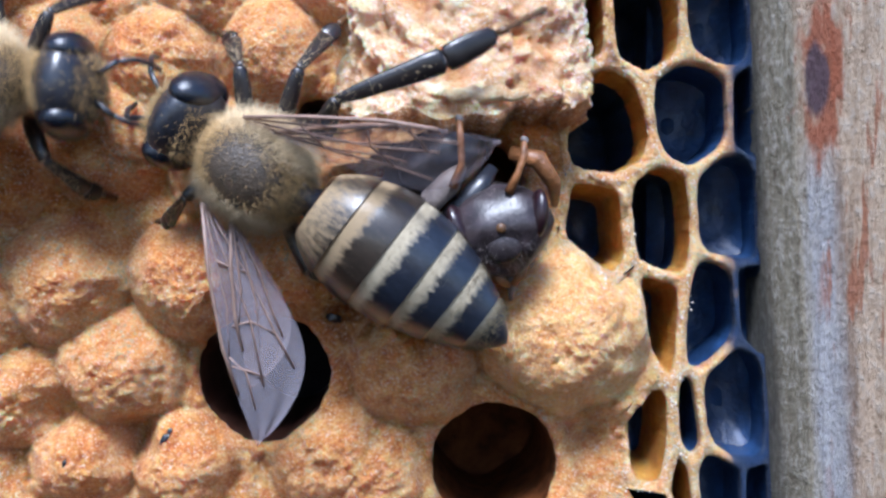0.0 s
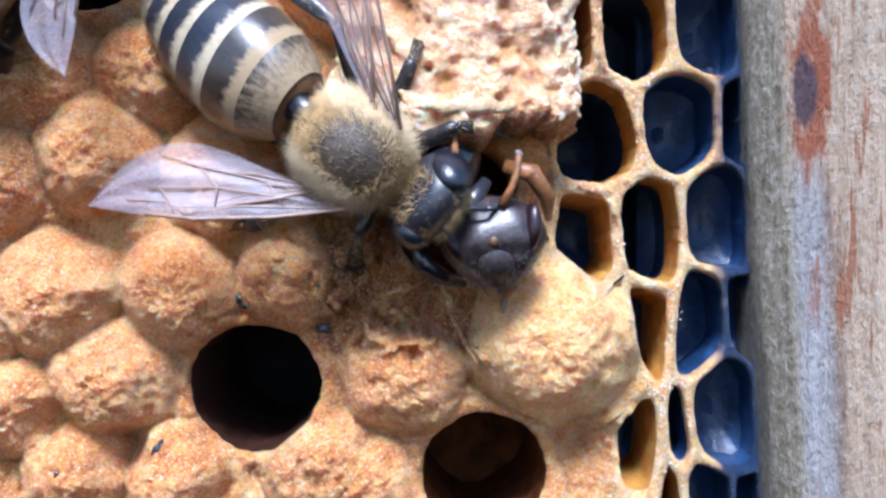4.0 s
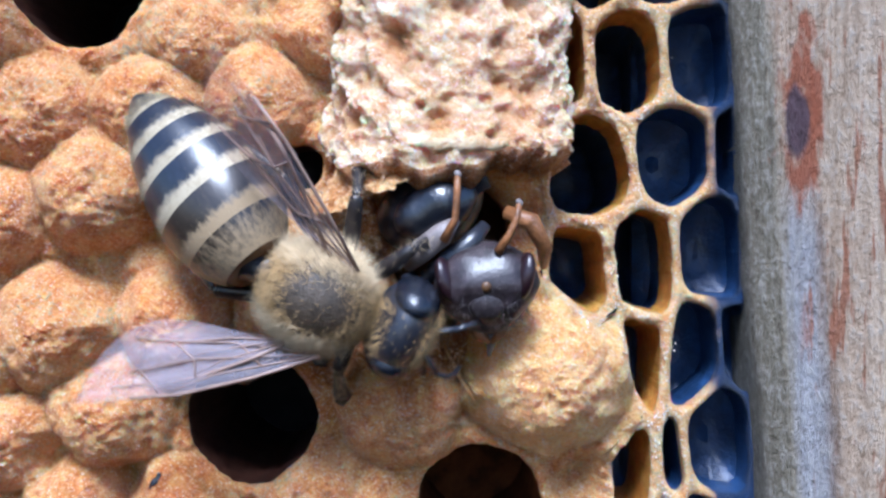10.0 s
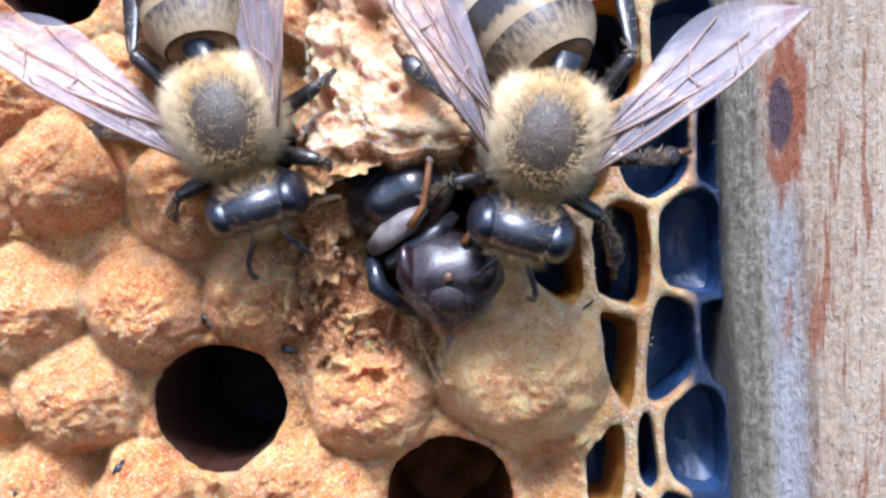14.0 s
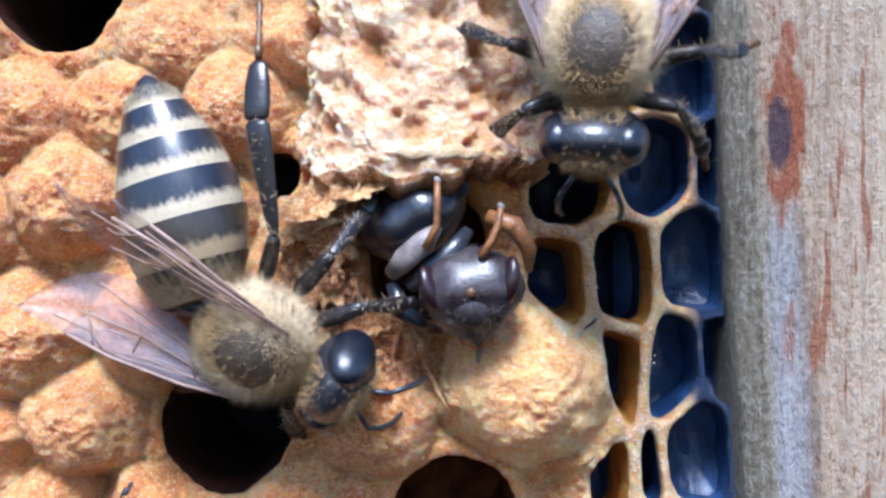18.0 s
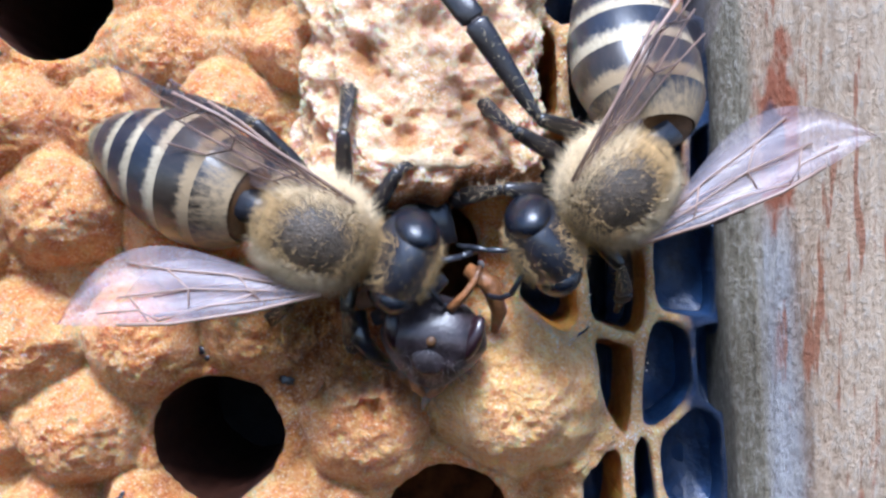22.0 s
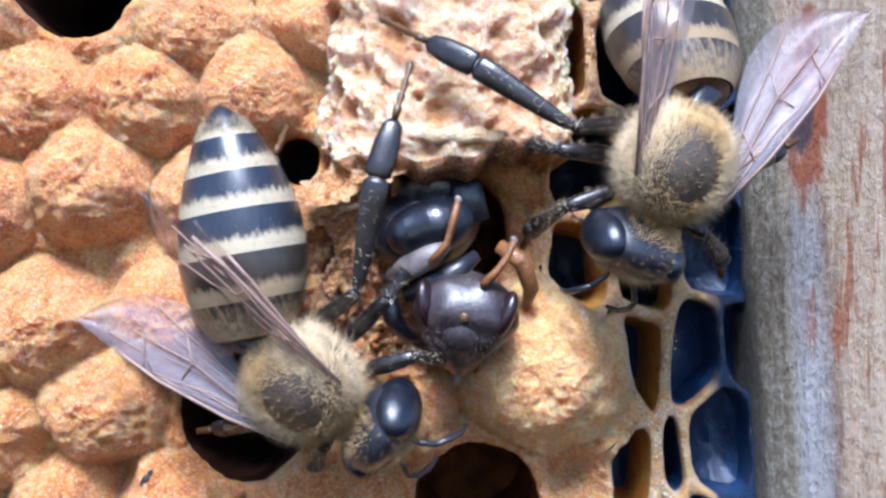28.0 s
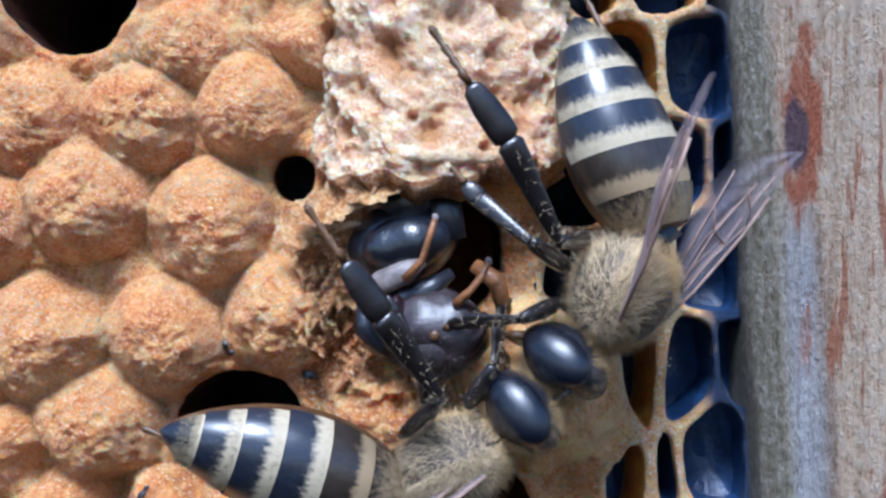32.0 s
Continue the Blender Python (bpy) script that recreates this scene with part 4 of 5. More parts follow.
def abdomen(parent):
    """Six overlapping back plates with pale hair bands; points back from the waist."""
    def rad(f):
        return max(0.02, 2.22 * (math.sin(math.pi * min(1, (f * 0.93 + 0.07)) ** 0.85)) ** 0.62 * (1 - 0.18 * f))
    L = 7.6
    bm = bmesh.new()
    k = [i / 24 for i in range(25)]
    tube(bm, [(-L * f, 0, -0.35 * math.sin(math.pi * f) - 0.5 * f * f) for f in k], [rad(f) * 0.95 for f in k], 28, 0.88)
    ob = part("abdomen", bm, M_BROWN, parent, "", Matrix.Translation(Vector((-2.1, 0, 0.1)) * MM))
    cuts = (0.02, 0.17, 0.36, 0.54, 0.70, 0.85, 1.0)
    r = np.random.RandomState(21)
    for s in range(6):
        f0, f1 = cuts[s], cuts[s + 1]
        seg, rows = 36, 9
        verts, faces, fuzz = [], [], []
        for i in range(rows + 1):
            g = i / rows
            f = f0 + (f1 - f0) * g
            rr = rad(f) + (0.09 * g if s < 5 else 0.0)
            for q in range(seg + 1):
                an = math.radians(-32 + 244 * q / seg)
                verts.append((-L * f, rr * math.cos(an), rr * 0.88 * math.sin(an) - 0.35 * math.sin(math.pi * f) - 0.5 * f * f))
                fuzz.append(max(0.0, 1 - g / (0.50 if s == 1 else 0.54 if 0 < s < 5 else 0.32)) if s else 0.50 - 0.30 * g)
        for i in range(rows):
            for q in range(seg):
                v = i * (seg + 1) + q
                faces.append((v, v + 1, v + seg + 2, v + seg + 1))
        me = mesh_from("back_plate", verts, faces, [M_PLATE_FRONT if s < 2 else M_PLATE])
        me.attributes.new("fuzz", "FLOAT", "POINT").data.foreach_set("value", fuzz)
        part("back_plate", me, None, ob)
        if s < 6:
            n = 2000 if s < 2 else 1500
            f = f0 + (r.beta(1, 1.6, n) * 0.95 if s < 2 else r.beta(1, 2.0, n) * 0.58) * (f1 - f0)
            an = np.radians(r.uniform(-32, 212, n))
            rr = np.array([rad(q) for q in f]) + 0.03
            pts = np.stack([-L * f, rr * np.cos(an), rr * 0.88 * np.sin(an) - 0.35 * np.sin(math.pi * f) - 0.5 * f * f], 1)
            nrm = np.stack([0 * f, np.cos(an), np.sin(an)], 1)
            part("band_fuzz", fur_mesh("band_fuzz", pts, nrm, 0.22, 0.009, (-2.6, 0, 0), M_BAND, r), None, ob)
    return ob


def head(parent):
    bm = bmesh.new()
    blob(bm, (0.80, 0, -0.22), (1.16, 1.68, 1.58), 28, 18, lambda x, y, z: (x * (1 - 0.25 * abs(z)), y * (1 - 0.22 * max(0, -z)), z))
    ob = part("head", bm, M_CHITIN, parent, "", Matrix.Translation(Vector((2.05, 0, -0.2)) * MM))
    for side in (-1, 1):
        bm = bmesh.new()
        blob(bm, (0.84, side * 1.06, -0.12), (0.80, 0.66, 1.28), 24, 16)
        part("eye", bm, M_EYE, ob, "glossy black compound eye")
        bm = bmesh.new()
        tube(bm, [(1.55, side * 0.35, 0.0), (2.0, side * 0.55, 0.25), (2.45, side * 0.85, 0.3)], [0.11, 0.09, 0.10], 8)
        tube(bm, [(2.45, side * 0.85, 0.3), (2.85, side * 1.0, -0.1), (3.2, side * 1.0, -0.6), (3.4, side * 0.9, -1.2)], [0.08, 0.10, 0.10, 0.08], 8)
        part("antenna", bm, M_CHITIN, ob)
        bm = bmesh.new()
        tube(bm, [(1.0, side * 0.6, -1.5), (1.3, side * 0.5, -2.0), (1.4, side * 0.15, -2.3)], [0.25, 0.2, 0.1], 8, 0.7)
        part("jaw", bm, M_BROWN, ob)
    r = np.random.RandomState(31)
    n = 5200
    u = r.normal(0, 1, (n, 3))
    u /= np.linalg.norm(u, axis=1)[:, None]
    # dense behind the crown and along the cheeks, thin on the brow
    u = u[(u[:, 1] ** 2 < 0.30) & ((u[:, 0] < -0.45) | (u[:, 0] > 0.55) | (r.rand(n) < 0.06))]
    pts = u * (1.16, 1.68, 1.58) + (0.80, 0, -0.22)
    part("face_fuzz", fur_mesh("face_fuzz", pts, u, 0.42, 0.007, (-0.5, 0, 0.5), M_FUR, r), None, ob)
    return ob


def worker_bee():
    ob = empty("honey_bee", pose(0, 0, 0))
    bm = bmesh.new()
    blob(bm, (0, 0, 0), (1.88, 1.62, 1.55), 32, 20)
    part("thorax", bm, M_THORAX, ob)
    bm = bmesh.new()
    tube(bm, [(-1.6, 0, 0.1), (-2.0, 0, 0.1), (-2.5, 0, 0.1)], [0.9, 0.5, 0.7], 16)
    part("waist", bm, M_CHITIN, ob)
    r = np.random.RandomState(41)
    n = 30000
    u = r.normal(0, 1, (n, 3))
    u /= np.linalg.norm(u, axis=1)[:, None]
    far = np.sqrt((u[:, 0] - 0.12) ** 2 + u[:, 1] ** 2)
    keep = ((u[:, 2] < 0.1) & (r.rand(n) < 0.22)) | (u[:, 2] >= 0.1) & (r.rand(n) < np.clip((far - 0.46) / 0.42, 0.015, 1))
    u = u[keep]
    pale = np.abs(u[:, 1]) + 0.3 * r.rand(len(u)) > 0.72
    for name, mask, mat, ln in (("fur", ~pale, M_FUR, 0.46), ("side_fur", pale, M_PALE_FUR, 0.74)):
        q = u[mask]
        part(name, fur_mesh(name, q * (1.88, 1.62, 1.55), q, ln, 0.0085, (-0.7, 0, 0.25), mat, r), None, ob)
    head(ob)
    abdomen(ob)
    for side in (1, -1):
        for kind in ("front", "middle", "hind"):
            leg(ob, side, kind)
        wing(ob, side, "fore")
        wing(ob, side, "hind")
    return ob


bee_a = tagged(worker_bee(), "striped worker honey bee with tan fur, tending the queen cell", "bee", "worker bees")
bee_b = tagged(copy_thing(bee_a, pose(0, 0, 0)), "striped worker honey bee leaning over the open cell", "bee", "worker bees")
bee_c = tagged(copy_thing(bee_a, pose(0, 0, 0)), "dark worker honey bee passing over the capped brood", "bee", "worker bees")


# ---- the young bee that comes out of the queen cell; its head points along +x ----
def young_bee():
    ob = tagged(empty("emerging_bee", COMB), "wet dark young bee pushing head first out of its cell", "bee")
    bm = bmesh.new()
    blob(bm, (-0.5, 0.1, -0.5), (1.5, 2.0, 1.3), 32, 20, lambda x, y, z: (x, y * (1 - 0.1 * x), z * (1 + 0.08 * math.sin(5 * x))))
    part("thorax", bm, M_YOUNG, ob)
    bm = bmesh.new()
    blob(bm, (-0.25, 0.15, 0.45), (0.95, 1.5, 0.85), 28, 18, lambda x, y, z: (x + 0.15 * y, y, z * (1 + 0.1 * math.sin(6 * y))))
    part("back_shield", bm, M_YOUNG, ob, "glossy black back shield")
    bm = bmesh.new()
    tube(bm, [(-0.8, 0.2, -0.4), (-1.8, 0.8, -0.8), (-2.9, 1.5, -1.1), (-3.8, 2.2, -1.2)], [1.2, 1.5, 1.4, 0.7], 24, 0.9)
    part("abdomen", bm, M_YOUNG, ob)
    bm = bmesh.new()
    tube(bm, [(0.75, -1.75, 0.2), (0.72, -1.1, 0.75), (0.70, -0.2, 1.0), (0.55, 0.5, 0.95)], [0.28, 0.42, 0.4, 0.18], 12, 0.7)
    part("collar", bm, M_GREY, ob, "pale grey neck plate")
    bm = bmesh.new()
    tube(bm, [(1.45, -1.5, 0.2), (1.5, -0.6, 0.65), (1.45, 0.4, 0.7), (1.2, 1.2, 0.4)], [0.25, 0.36, 0.34, 0.2], 12, 0.7)
    part("neck", bm, M_CHITIN, ob)
    bm = bmesh.new()
    blob(bm, (0, 0, 0), (1.55, 1.78, 1.2), 36, 26,
         lambda x, y, z: (x, y * (1 - 0.34 * max(0, x)), z * (1 - 0.3 * max(0, x)) - 0.10 * math.exp(-(5 * y) ** 2) + 0.09 * noise.noise(Vector((2.4 * x, 2.4 * y, 2.4 * z))) + 0.04 * noise.noise(Vector((6 * x, 6 * y, 6 * z)))))
    hd = part("head", bm, M_FACE, ob, "shiny grey-brown head", pose(2.95 * MM, 0, 0.35 * MM, 0, 8, -32))
    for side in (-1, 1):
        bm = bmesh.new()
        blob(bm, (0, 0, 0), (0.8, 0.30, 0.5), 20, 14)
        part("eye", bm, M_PLUM, hd, "plum-dark compound eye", pose(-0.35 * MM, side * 1.28 * MM, 0.55 * MM, -side * 20, 0, -side * 14))
        bm = bmesh.new()
        tube(bm, [(1.15, side * 0.5, -0.1), (1.55, side * 0.35, 0.0), (1.85, side * 0.05, -0.1)], [0.24, 0.2, 0.08], 10, 0.7)
        part("jaw", bm, M_RED, hd)
    bm = bmesh.new()
    blob(bm, (0.45, 0, 0.82), (0.6, 0.62, 0.26), 20, 12)
    part("face_plate", bm, M_FACE, hd)
    bm = bmesh.new()
    blob(bm, (-0.1, 0.02, 1.12), (0.17, 0.17, 0.1), 12, 8)
    part("eyelet", bm, M_BROWN, hd)
    bm = bmesh.new()
    tube(bm, [(1.5, 0.1, -0.3), (1.95, 0.0, -0.45), (2.35, -0.1, -0.6)], [0.2, 0.16, 0.06], 8)
    part("tongue", bm, M_GREY, hd)
    r = np.random.RandomState(51)
    u = r.normal(0, 1, (1500, 3))
    u /= np.linalg.norm(u, axis=1)[:, None]
    part("head_fuzz", fur_mesh("head_fuzz", u * (1.5, 1.6, 1.15), u, 0.30, 0.008, (0.5, 0, 0), M_GREY, r), None, hd)
    # feelers bent back over the shoulders
    for pts in ([(0.97, -0.28, 1.35), (0.62, 0.45, 1.55), (-0.05, 1.0, 1.7), (-0.5, 1.35, 1.75)], [(2.3, 0.95, 1.3), (2.05, 1.6, 1.45), (1.75, 2.1, 1.5), (1.4, 2.45, 1.5)]):
        bm = bmesh.new()
        tube(bm, pts, [0.17, 0.12, 0.12, 0.10], 10)
        f = part("feeler", bm, M_RED, ob, "rust-red feeler with a pale tip")
        bm = bmesh.new()
        blob(bm, pts[-1], (0.15, 0.12, 0.11), 12, 8)
        part("tip", bm, M_GREY, f)
    for pts, mat in (([(1.2, 2.0, 0.1), (2.0, 2.5, 0.3), (2.9, 2.4, -0.2), (3.4, 2.0, -0.9)], M_RED), ([(1.0, -1.9, 0.0), (1.9, -2.2, 0.1), (2.6, -2.0, -0.5), (3.2, -1.6, -1.0)], M_YOUNG)):
        bm = bmesh.new()
        tube(bm, pts, [0.25, 0.34, 0.28, 0.12], 10)
        part("leg", bm, mat, ob)
    for side in (1,):
        bm = bmesh.new()
        tube(bm, [(0.2, side * 1.7, 0.3), (-0.9, side * 1.8, 0.4), (-2.0, side * 1.6, 0.1)], [0.4, 0.55, 0.3], 10, 0.4)
        part("wing_bud", bm, M_CHITIN, ob)
    return ob


young = young_bee()

# ---- what moves ----
def child(thing, name):
    return [c for c in thing.children if c.name.split(".")[0] == name]


def limbs(thing, seed, spread, swing):
    """Wings held half open and trembling, legs shifting; spread: rows of seconds, left and right wing; swing: rows of seconds, left and right hind leg turned back, lean of the body."""
    times = [0.25 * k for k in range(129)]
    ts = [r[0] for r in spread]
    for w in child(thing, "forewing") + child(thing, "hindwing"):
        left = w.location.y > 0
        base = w.matrix_basis.translation.copy()
        s = 1 if left else -1
        fore = w.name.startswith("forewing")
        rows = []
        for i, t in enumerate(times):
            a = np.interp(t, ts, [r[1 if left else 2] for r in spread])
            shake = 3 * math.sin(i * 2.4 + seed)
            lift = 8 + 5 * math.sin(i * 1.7 + seed * 2 + s)
            rows.append((t, Matrix.Translation(base) @ pose(0, 0, 0, s * 28, lift * 0.8, -s * (a + shake + (0 if fore else 6)))))
        walk(w, rows)
    for k, l in enumerate(child(thing, "leg")):
        base = l.matrix_basis.translation.copy()
        col, s = (1, 1) if base.y > 0 else (2, -1)
        share = 1.0 if base.x < -0.0005 else 0.3
        turn = {t: s * share * float(np.interp(t, [q[0] for q in swing], [q[col] for q in swing])) for t in times[::3]}
        lean = {t: float(np.interp(t, [q[0] for q in swing], [q[3] for q in swing])) for t in times[::3]}
        tip = {t: -s * float(np.interp(s * turn[t], (20, 40, 72), (-14, 0, 26))) if share == 1.0 else 0.0 for t in turn}
        walk(l, [(t, Matrix.Translation(base) @ pose(0, 0, 0, tip[t] - 0.9 * lean[t] * (float(np.interp(s * turn[t], (40, 72), (1, 0))) if share == 1.0 else 1.0) + 4 * math.sin(t * 1.9 + k * 2 + seed), 4 * math.sin(t * 1.3 + k), turn[t] + 7 * math.sin(t * 1.1 + k * 1.7 + seed))) for t in times[::3]])


def motions():
    waist = Matrix.Translation(Vector((-2.1, 0, 0.1)) * MM)
    neck = Matrix.Translation(Vector((2.05, 0, -0.2)) * MM)
    # worker bee that turns on the brood and then feeds at the queen cell
    walk(bee_a, [(t, COMB @ pose(x * MM, y * MM, z * MM, roll, 0, head)) for t, x, y, z, roll, head in (
        (0, -6.15, 1.58, 4.0, -18, 150), (0.5, -5.91, 1.97, 4.0, -18, 133), (1, -6.06, 5.25, 4.2, -18, 111), (1.5, -6.84, 6.61, 4.2, -18, 111), (2, -9.43, 7.33, 4.2, 0, 123),
        (2.5, -5.79, 7.10, 4.2, 15, 62), (3, -1.05, 5.08, 4.8, 15, -26), (3.5, -2.41, 3.47, 4.5, 15, -40), (5.5, -3.00, 1.90, 4.3, 15, -20), (6, -3.85, 2.03, 4.3, 15, -29),
        (6.5, -3.72, 2.28, 4.3, 15, -21), (7, -3.26, 2.03, 4.3, 15, -25), (7.5, -2.95, 1.67, 4.3, 15, -23), (8, -2.87, 1.58, 4.3, 15, -31), (8.5, -3.91, 0.68, 4.3, 15, -37),
        (9, -3.98, 0.35, 4.3, 15, -35), (9.5, -3.82, -1.08, 4.2, 15, -53), (10, -3.63, -0.79, 4.2, 15, -26), (10.5, -0.96, 0.62, 5.2, 15, -0), (11, 1.57, 2.18, 5.4, 15, 3),
        (11.5, 1.69, 2.40, 5.4, 15, 5), (12, 2.54, 2.53, 5.4, 15, -32), (12.5, 3.48, 2.95, 5.4, 15, -55), (13, 3.56, 3.68, 5.4, 0, -80), (13.5, 3.76, 3.97, 5.4, 0, -97),
        (14, 4.27, 3.61, 5.4, 0, -102), (14.5, 3.48, 3.81, 5.4, 0, -98), (16.5, 6.29, 5.15, 5.4, 20, -58), (17, 5.74, 6.30, 5.4, 20, -56), (17.5, 4.99, 7.39, 5.4, 20, -52),
        (18, 5.91, 7.15, 5.4, 10, -94), (18.5, 6.67, 4.46, 5.0, 0, -114), (19, 7.51, 3.77, 4.4, -20, -122), (19.5, 7.20, 2.72, 4.4, -20, -131), (20, 6.69, 2.59, 4.4, -20, -130),
        (20.5, 6.47, 2.94, 4.4, -20, -132), (21, 6.66, 3.29, 4.4, -20, -132), (22, 6.75, 3.18, 4.4, -20, -131), (22.5, 6.65, 3.07, 4.4, -20, -131), (23, 6.55, 2.95, 4.4, -20, -132),
        (24, 7.05, 2.77, 4.4, -20, -127), (24.5, 6.94, 2.54, 4.4, -20, -126), (26.5, 7.12, 1.96, 4.4, -20, -129), (27, 7.59, 1.89, 4.4, -20, -127), (27.5, 7.55, 2.01, 4.4, -20, -127),
        (28, 7.59, 3.05, 4.4, -20, -110), (28.5, 7.00, 1.28, 4.2, -45, -119), (29, 7.45, 1.11, 4.0, -62, -121), (29.5, 7.52, 1.18, 4.0, -62, -122), (30, 7.54, 1.16, 4.0, -62, -123),
        (30.5, 7.38, 1.08, 4.0, -62, -122), (31, 7.29, 0.64, 4.0, -62, -119), (31.5, 6.65, 0.31, 4.0, -62, -119), (32, 6.28, -0.28, 4.0, -62, -119),
    )])
    rows = (
        (0, -2, -7, -0), (0.5, 1, 4, -0), (1, 4, 12, 0), (1.5, 28, 12, -0), (2, -0, 7, -0), (2.5, 24, 3, 0), (3, 17, 32, 0), (3.5, 20, 20, 0),
        (5.5, 3, -13, 0), (6, 26, -3, -0), (6.5, 29, -14, 0), (7, 28, -10, -0), (7.5, 29, -17, 0), (8, 27, -9, 0), (8.5, 30, -19, 0), (9, 30, -19, 0),
        (9.5, 22, -8, 0), (10, 18, -21, 0), (10.5, 32, -27, 0), (11, 27, -9, 0), (11.5, 31, -22, 0), (12, 20, 18, -0), (12.5, 15, 39, 0), (13, 24, 48, -18),
        (13.5, 24, 41, -2), (14, 24, 41, -2), (14.5, 24, 22, 0), (16.5, 20, 15, 0), (17, 11, 43, -0), (17.5, 21, 14, 0), (18, 19, 32, -0), (18.5, 24, 36, 0),
        (19, 36, 32, -3), (19.5, 38, 41, -17), (20, 38, 40, -17), (20.5, 38, 40, -17), (21, 38, 41, -19), (22, 38, 41, -18), (22.5, 38, 39, -15), (23, 38, 38, -14),
        (24, 37, 36, -11), (24.5, 37, 37, -12), (26.5, 37, 36, -10), (27, 37, 37, -12), (27.5, 38, 38, -15), (28, 33, 20, 0), (28.5, 35, 13, -0), (29, 35, 26, -3),
        (29.5, 37, 25, -3), (30, 42, 19, -2), (30.5, 40, 23, -4), (31, 42, 21, -4), (31.5, 42, 19, -5), (32, 42, 18, -5),
    )
    walk(child(bee_a, "abdomen")[0], [(t, waist @ pose(0, 0, 0, 0, -p, y)) for t, p, y, h in rows])
    walk(child(bee_a, "head")[0], [(t, neck @ pose(0, 0, 0, 0, 14 + 5 * math.sin(2.3 * t), h)) for t, p, y, h in rows])
    # worker bee that comes down from above at half time
    walk(bee_b, [(t, COMB @ pose(x * MM, y * MM, z * MM, roll, 0, head)) for t, x, y, z, roll, head in (
        (0, -19.56, 19.34, 4.0, 0, 70), (12.5, -15.75, 20.29, 4.0, 0, 50), (13, -8.62, 12.34, 4.0, 0, -51), (13.5, -5.06, 7.54, 4.0, 0, -55), (14, -5.64, 4.21, 4.0, 0, -71),
        (14.5, -5.18, 3.88, 4.0, 0, -52), (16.5, -4.97, -0.88, 4.0, 30, -45), (17, -4.73, -1.12, 4.0, 30, -47), (17.5, -4.03, -2.16, 4.0, 30, -39), (18, -4.78, -1.96, 4.0, 30, -33),
        (18.5, -5.27, -1.14, 4.0, 25, -34), (19, -5.66, 0.31, 4.0, 20, -27), (19.5, -3.82, 1.47, 4.0, 15, -16), (20, -3.21, 0.98, 4.2, 15, -15), (20.5, -2.58, 1.70, 4.6, 15, 4),
        (21, -2.42, 2.20, 4.8, 15, -7), (21.5, -2.81, 2.68, 4.8, 15, -9), (22, -2.53, 1.75, 4.6, 15, -22), (22.5, -2.64, 1.08, 4.2, 15, -40), (23, -4.33, 0.46, 4.0, 5, -52),
        (23.5, -5.23, -0.70, 4.0, 5, -69), (24, -5.21, -1.65, 4.0, 5, -69), (24.5, -5.60, -2.12, 4.0, 15, -57), (26.5, -5.02, -3.62, 4.0, 30, -43), (27, -4.23, -3.70, 4.0, 30, -38),
        (27.5, -4.26, -3.50, 4.0, 30, -39), (28, -3.95, -3.78, 4.0, 30, -39), (28.5, -2.44, -4.26, 4.0, 52, -27), (29, -0.54, -4.79, 4.0, 72, -6), (29.5, -0.70, -5.20, 4.0, 72, -6),
        (30, -0.63, -5.37, 4.0, 72, -4), (30.5, -1.17, -5.41, 4.0, 72, -1), (31, -0.28, -5.58, 4.0, 72, 5), (31.5, 0.21, -5.65, 4.0, 72, 20), (32, 0.91, -5.85, 4.0, 72, 27),
    )])
    rows = (
        (0, 24, -7, -0), (12.5, 24, -20, 0), (13, 24, 15, 0), (13.5, 24, -7, 0), (14, 24, -8, 0), (14.5, 24, -23, -0), (16.5, 19, -36, 0), (17, 18, -34, -0),
        (17.5, 19, -37, 1), (18, 19, -37, 1), (18.5, 17, -31, 0), (19, 23, -26, 0), (19.5, 30, -21, 0), (20, 24, 4, -0), (20.5, 27, -7, -0), (21, 23, 8, 0),
        (21.5, 22, 11, -0), (22, 23, 7, 0), (22.5, 21, 14, 0), (23, 25, -9, -0), (23.5, 13, -22, -0), (24, 2, -29, 0), (24.5, 10, -41, 4), (26.5, 19, -37, 2),
        (27, 19, -36, 1), (27.5, 19, -37, 1), (28, 19, -37, 1), (28.5, 28, -38, 9), (29, 34, -35, 9), (29.5, 34, -35, 9), (30, 33, -34, 7), (30.5, 35, -37, 11),
        (31, 37, -39, 13), (31.5, 36, -38, 12), (32, 33, -33, 7),
    )
    walk(child(bee_b, "abdomen")[0], [(t, waist @ pose(0, 0, 0, 0, -p, y)) for t, p, y, h in rows])
    walk(child(bee_b, "head")[0], [(t, neck @ pose(0, 0, 0, 0, 14 + 5 * math.sin(2.7 * t), h)) for t, p, y, h in rows])
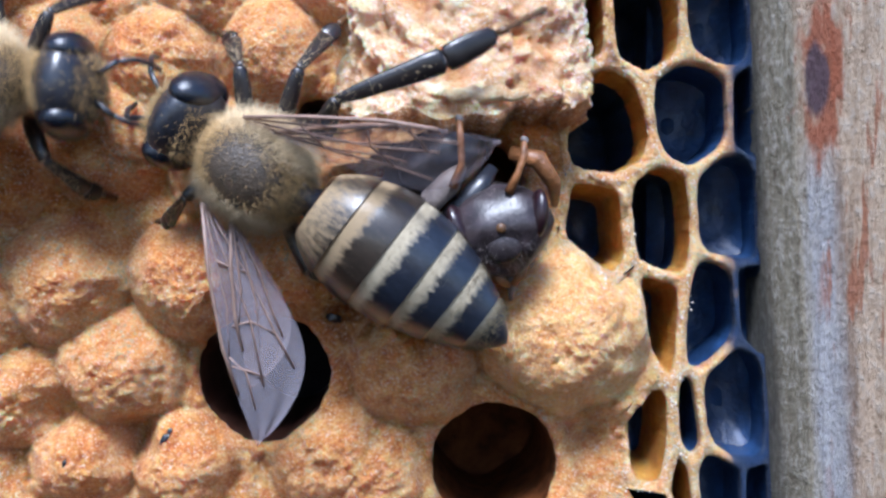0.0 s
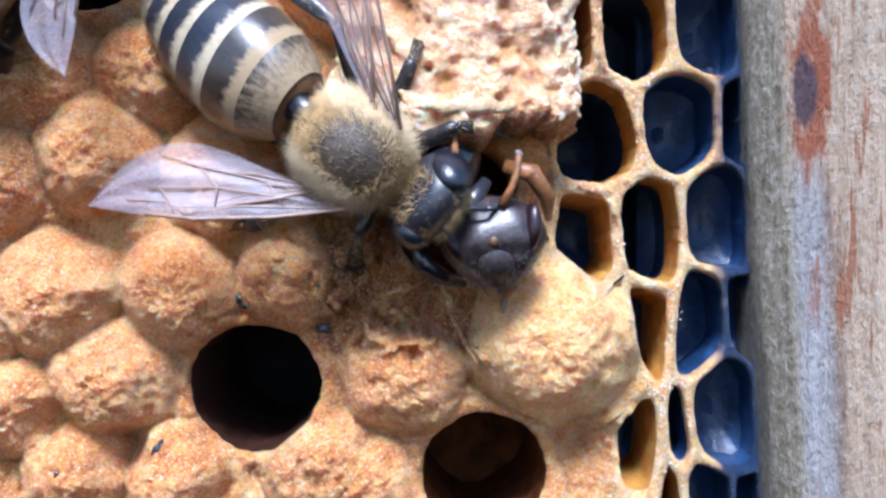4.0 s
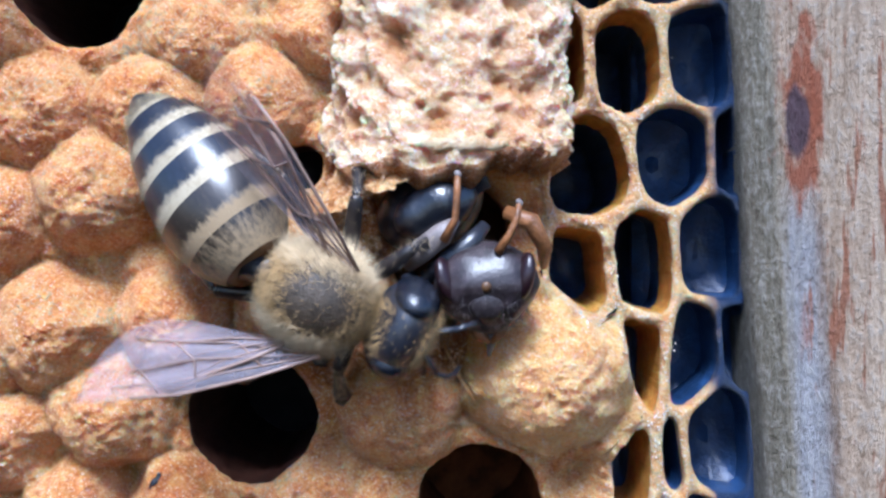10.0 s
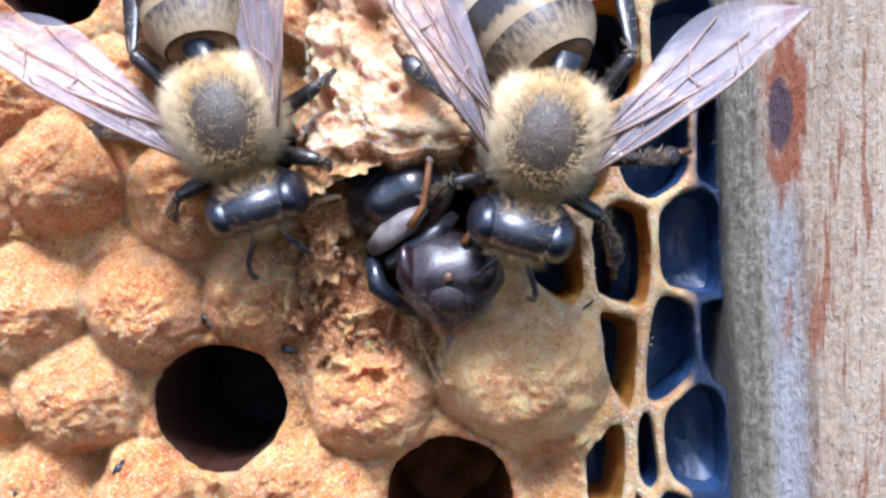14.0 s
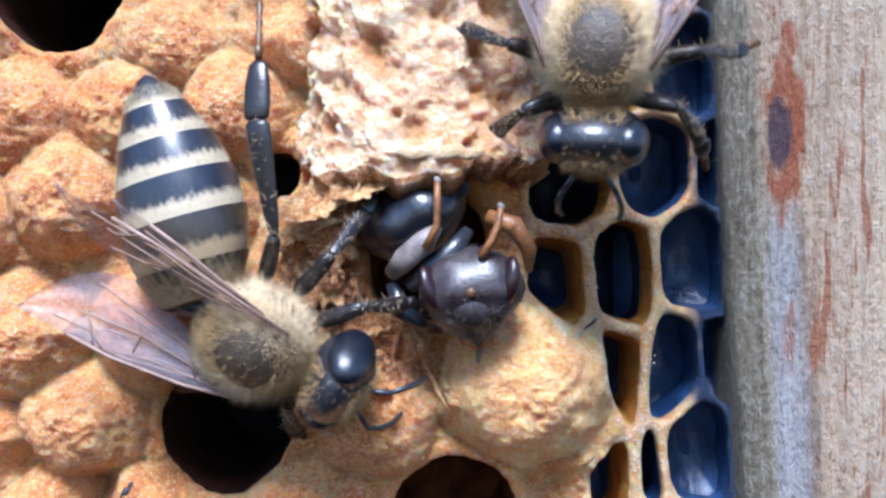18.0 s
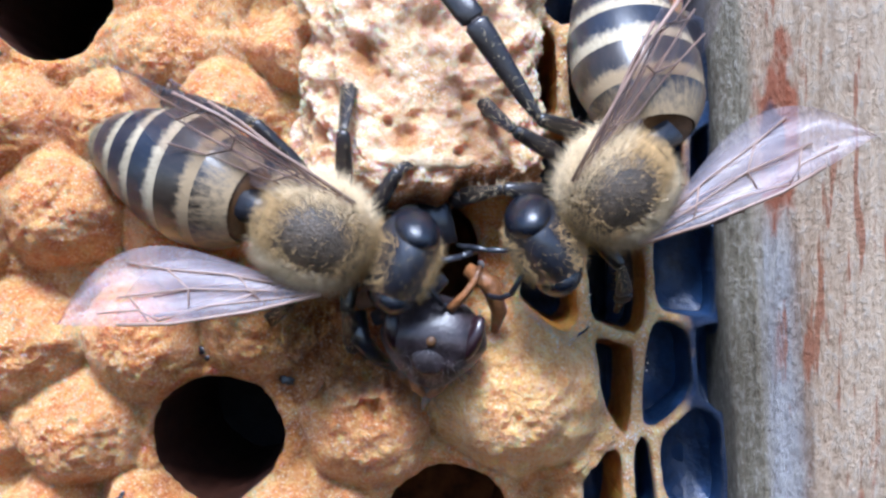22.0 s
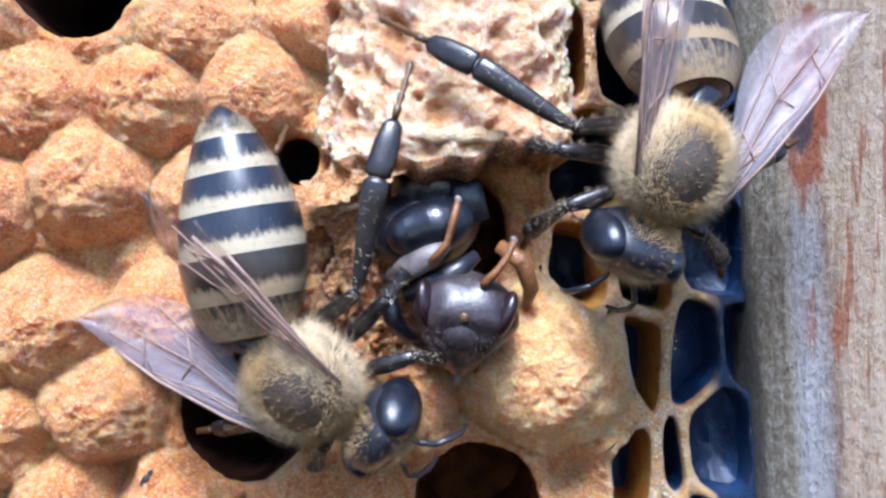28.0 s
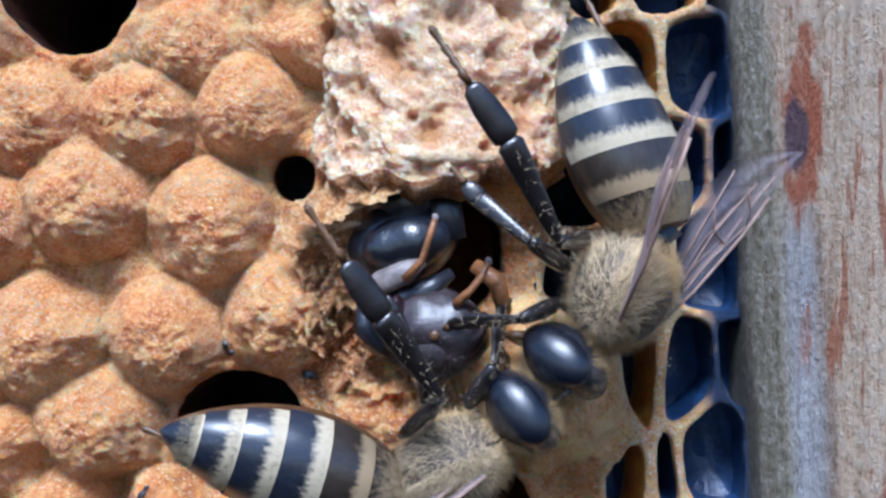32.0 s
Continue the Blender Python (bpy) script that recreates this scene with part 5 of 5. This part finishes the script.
    # passer-by at the edge
    walk(bee_c, [(t, COMB @ pose(x * MM, y * MM, z * MM, roll, 0, head)) for t, x, y, z, roll, head in (
        (0, -14.93, 4.34, 4.5, 0, -4), (0.3, -15.27, 3.37, 4.5, 0, -12), (0.6, -18.34, 3.60, 4.5, 0, -8), (1, -19.17, 4.09, 4.5, 0, 0), (2, -19.73, 5.99, 4.5, 0, 7),
        (2.7, -15.74, 7.62, 4.5, 0, 8), (3.0, -13.66, 6.86, 4.5, 0, 10), (3.3, -12.42, 7.37, 4.5, 0, 22), (3.5, -11.83, 8.82, 4.5, 0, 48), (5.5, -17.20, 18.28, 4.5, 0, 60),
        (20, -21.74, 7.49, 4.5, 0, 1), (22.5, -16.50, 7.09, 4.5, 0, -10), (22.8, -14.37, 7.26, 4.5, 0, -15), (23.1, -11.40, 8.91, 4.5, 0, 15), (23.4, -11.91, 10.24, 4.5, 0, 55),
        (23.7, -12.37, 11.58, 4.5, 0, 68), (24.0, -15.22, 14.62, 4.5, 0, 78), (24.3, -14.50, 17.91, 4.5, 0, 80), (26, -20.54, 15.61, 4.5, 0, 50), (32, -22.18, 15.92, 4.5, 0, 50),
    )])
    limbs(bee_a, 1, ((0, 46, 24), (1, 46, 10), (2, 40, 30), (2.5, 50, 40), (3, 40, 35), (6, 33, 27), (9, 25, 30), (11, 45, 40), (14, 41, 45), (16.5, 30, 30), (19, 25, 15), (27.5, 25, 15), (29, 8, 30), (32, 8, 30)), ((0, 60, 0, -18), (1.5, 60, 0, -18), (2.5, 42, 75, 15), (12.5, 42, 75, 15), (13, 60, 60, 0), (16.5, 45, 75, 20), (18, 60, 60, 10), (19, 90, -22, -20), (27.5, 90, -22, -20), (29, 80, -32, -40), (31, 75, -28, -40), (32, 72, -12, -40)))
    limbs(bee_b, 2, ((0, 35, 35), (14, 20, 45), (17, 12, 14), (18, 10, 12), (19, 12, 20), (20, 15, 20), (22, 10, 28), (23, 15, 10), (24, 15, 5), (27, 10, 8), (28, 11, 8), (29, 5, 8), (32, 5, 5)), ((0, 50, 60, 0), (14.5, 50, 60, 0), (16.5, 0, 88, 30), (18.5, 0, 80, 25), (19.2, -8, 78, 15), (20.0, 70, 78, 10), (22, 70, 78, 15), (23.5, 0, 85, 5), (24.5, 0, 85, 10), (26.5, -6, 95, 30), (28, -6, 95, 30), (29, -20, 88, 50), (30.5, -25, 88, 50), (32, -48, 80, 50)))
    limbs(bee_c, 3, ((0, 40, 35), (32, 40, 35)), ((0, 50, 50, 0), (32, 50, 50, 0)))
    # the young bee works its way out
    walk(young, [(t, COMB @ pose(x * MM, y * MM, z * MM, roll, pitch, head)) for t, x, y, z, roll, pitch, head in (
        (0, -0.26, 1.78, 2.0, 0, -8, -48), (1, -0.11, 1.79, 2.0, 0, -8, -54), (2, -0.25, 1.83, 2.0, 0, -8, -50), (3, -0.06, 1.79, 2.0, 0, -8, -49),
        (6, -0.15, 1.75, 2.0, 0, -8, -50), (8, -0.05, 1.86, 2.0, 0, -8, -54), (9, -0.21, 1.63, 2.0, 0, -8, -52), (10, 0.14, 1.66, 2.0, 0, -8, -55),
        (12, -0.35, 1.65, 2.0, 0, -8, -53), (13, -0.41, 1.33, 2.0, 0, -8, -54), (14, 0.02, 1.65, 2.0, 0, -8, -59), (17, 0.29, 1.77, 2.0, 0, -8, -50),
        (18, 0.34, 1.71, 2.0, 0, -8, -52), (19, 0.05, 1.47, 2.0, 0, -8, -57), (20, 0.24, 1.48, 2.0, 0, -8, -64), (22, -0.08, 0.79, 2.0, 0, -8, -66),
        (23, 0.08, 0.88, 2.0, 0, -8, -68), (24, 0.03, 0.84, 2.0, 0, -8, -69), (27, -0.25, 0.73, 2.0, 0, -8, -66), (28, -0.03, 0.75, 2.0, 0, -8, -66),
        (29, -0.14, 0.88, 2.0, 0, -8, -66), (30, -0.51, 0.73, 2.0, 0, -8, -64), (31, -0.62, 0.82, 2.0, 0, -8, -71), (32, -0.63, 0.87, 2.0, 0, -8, -69),
    )])


motions()
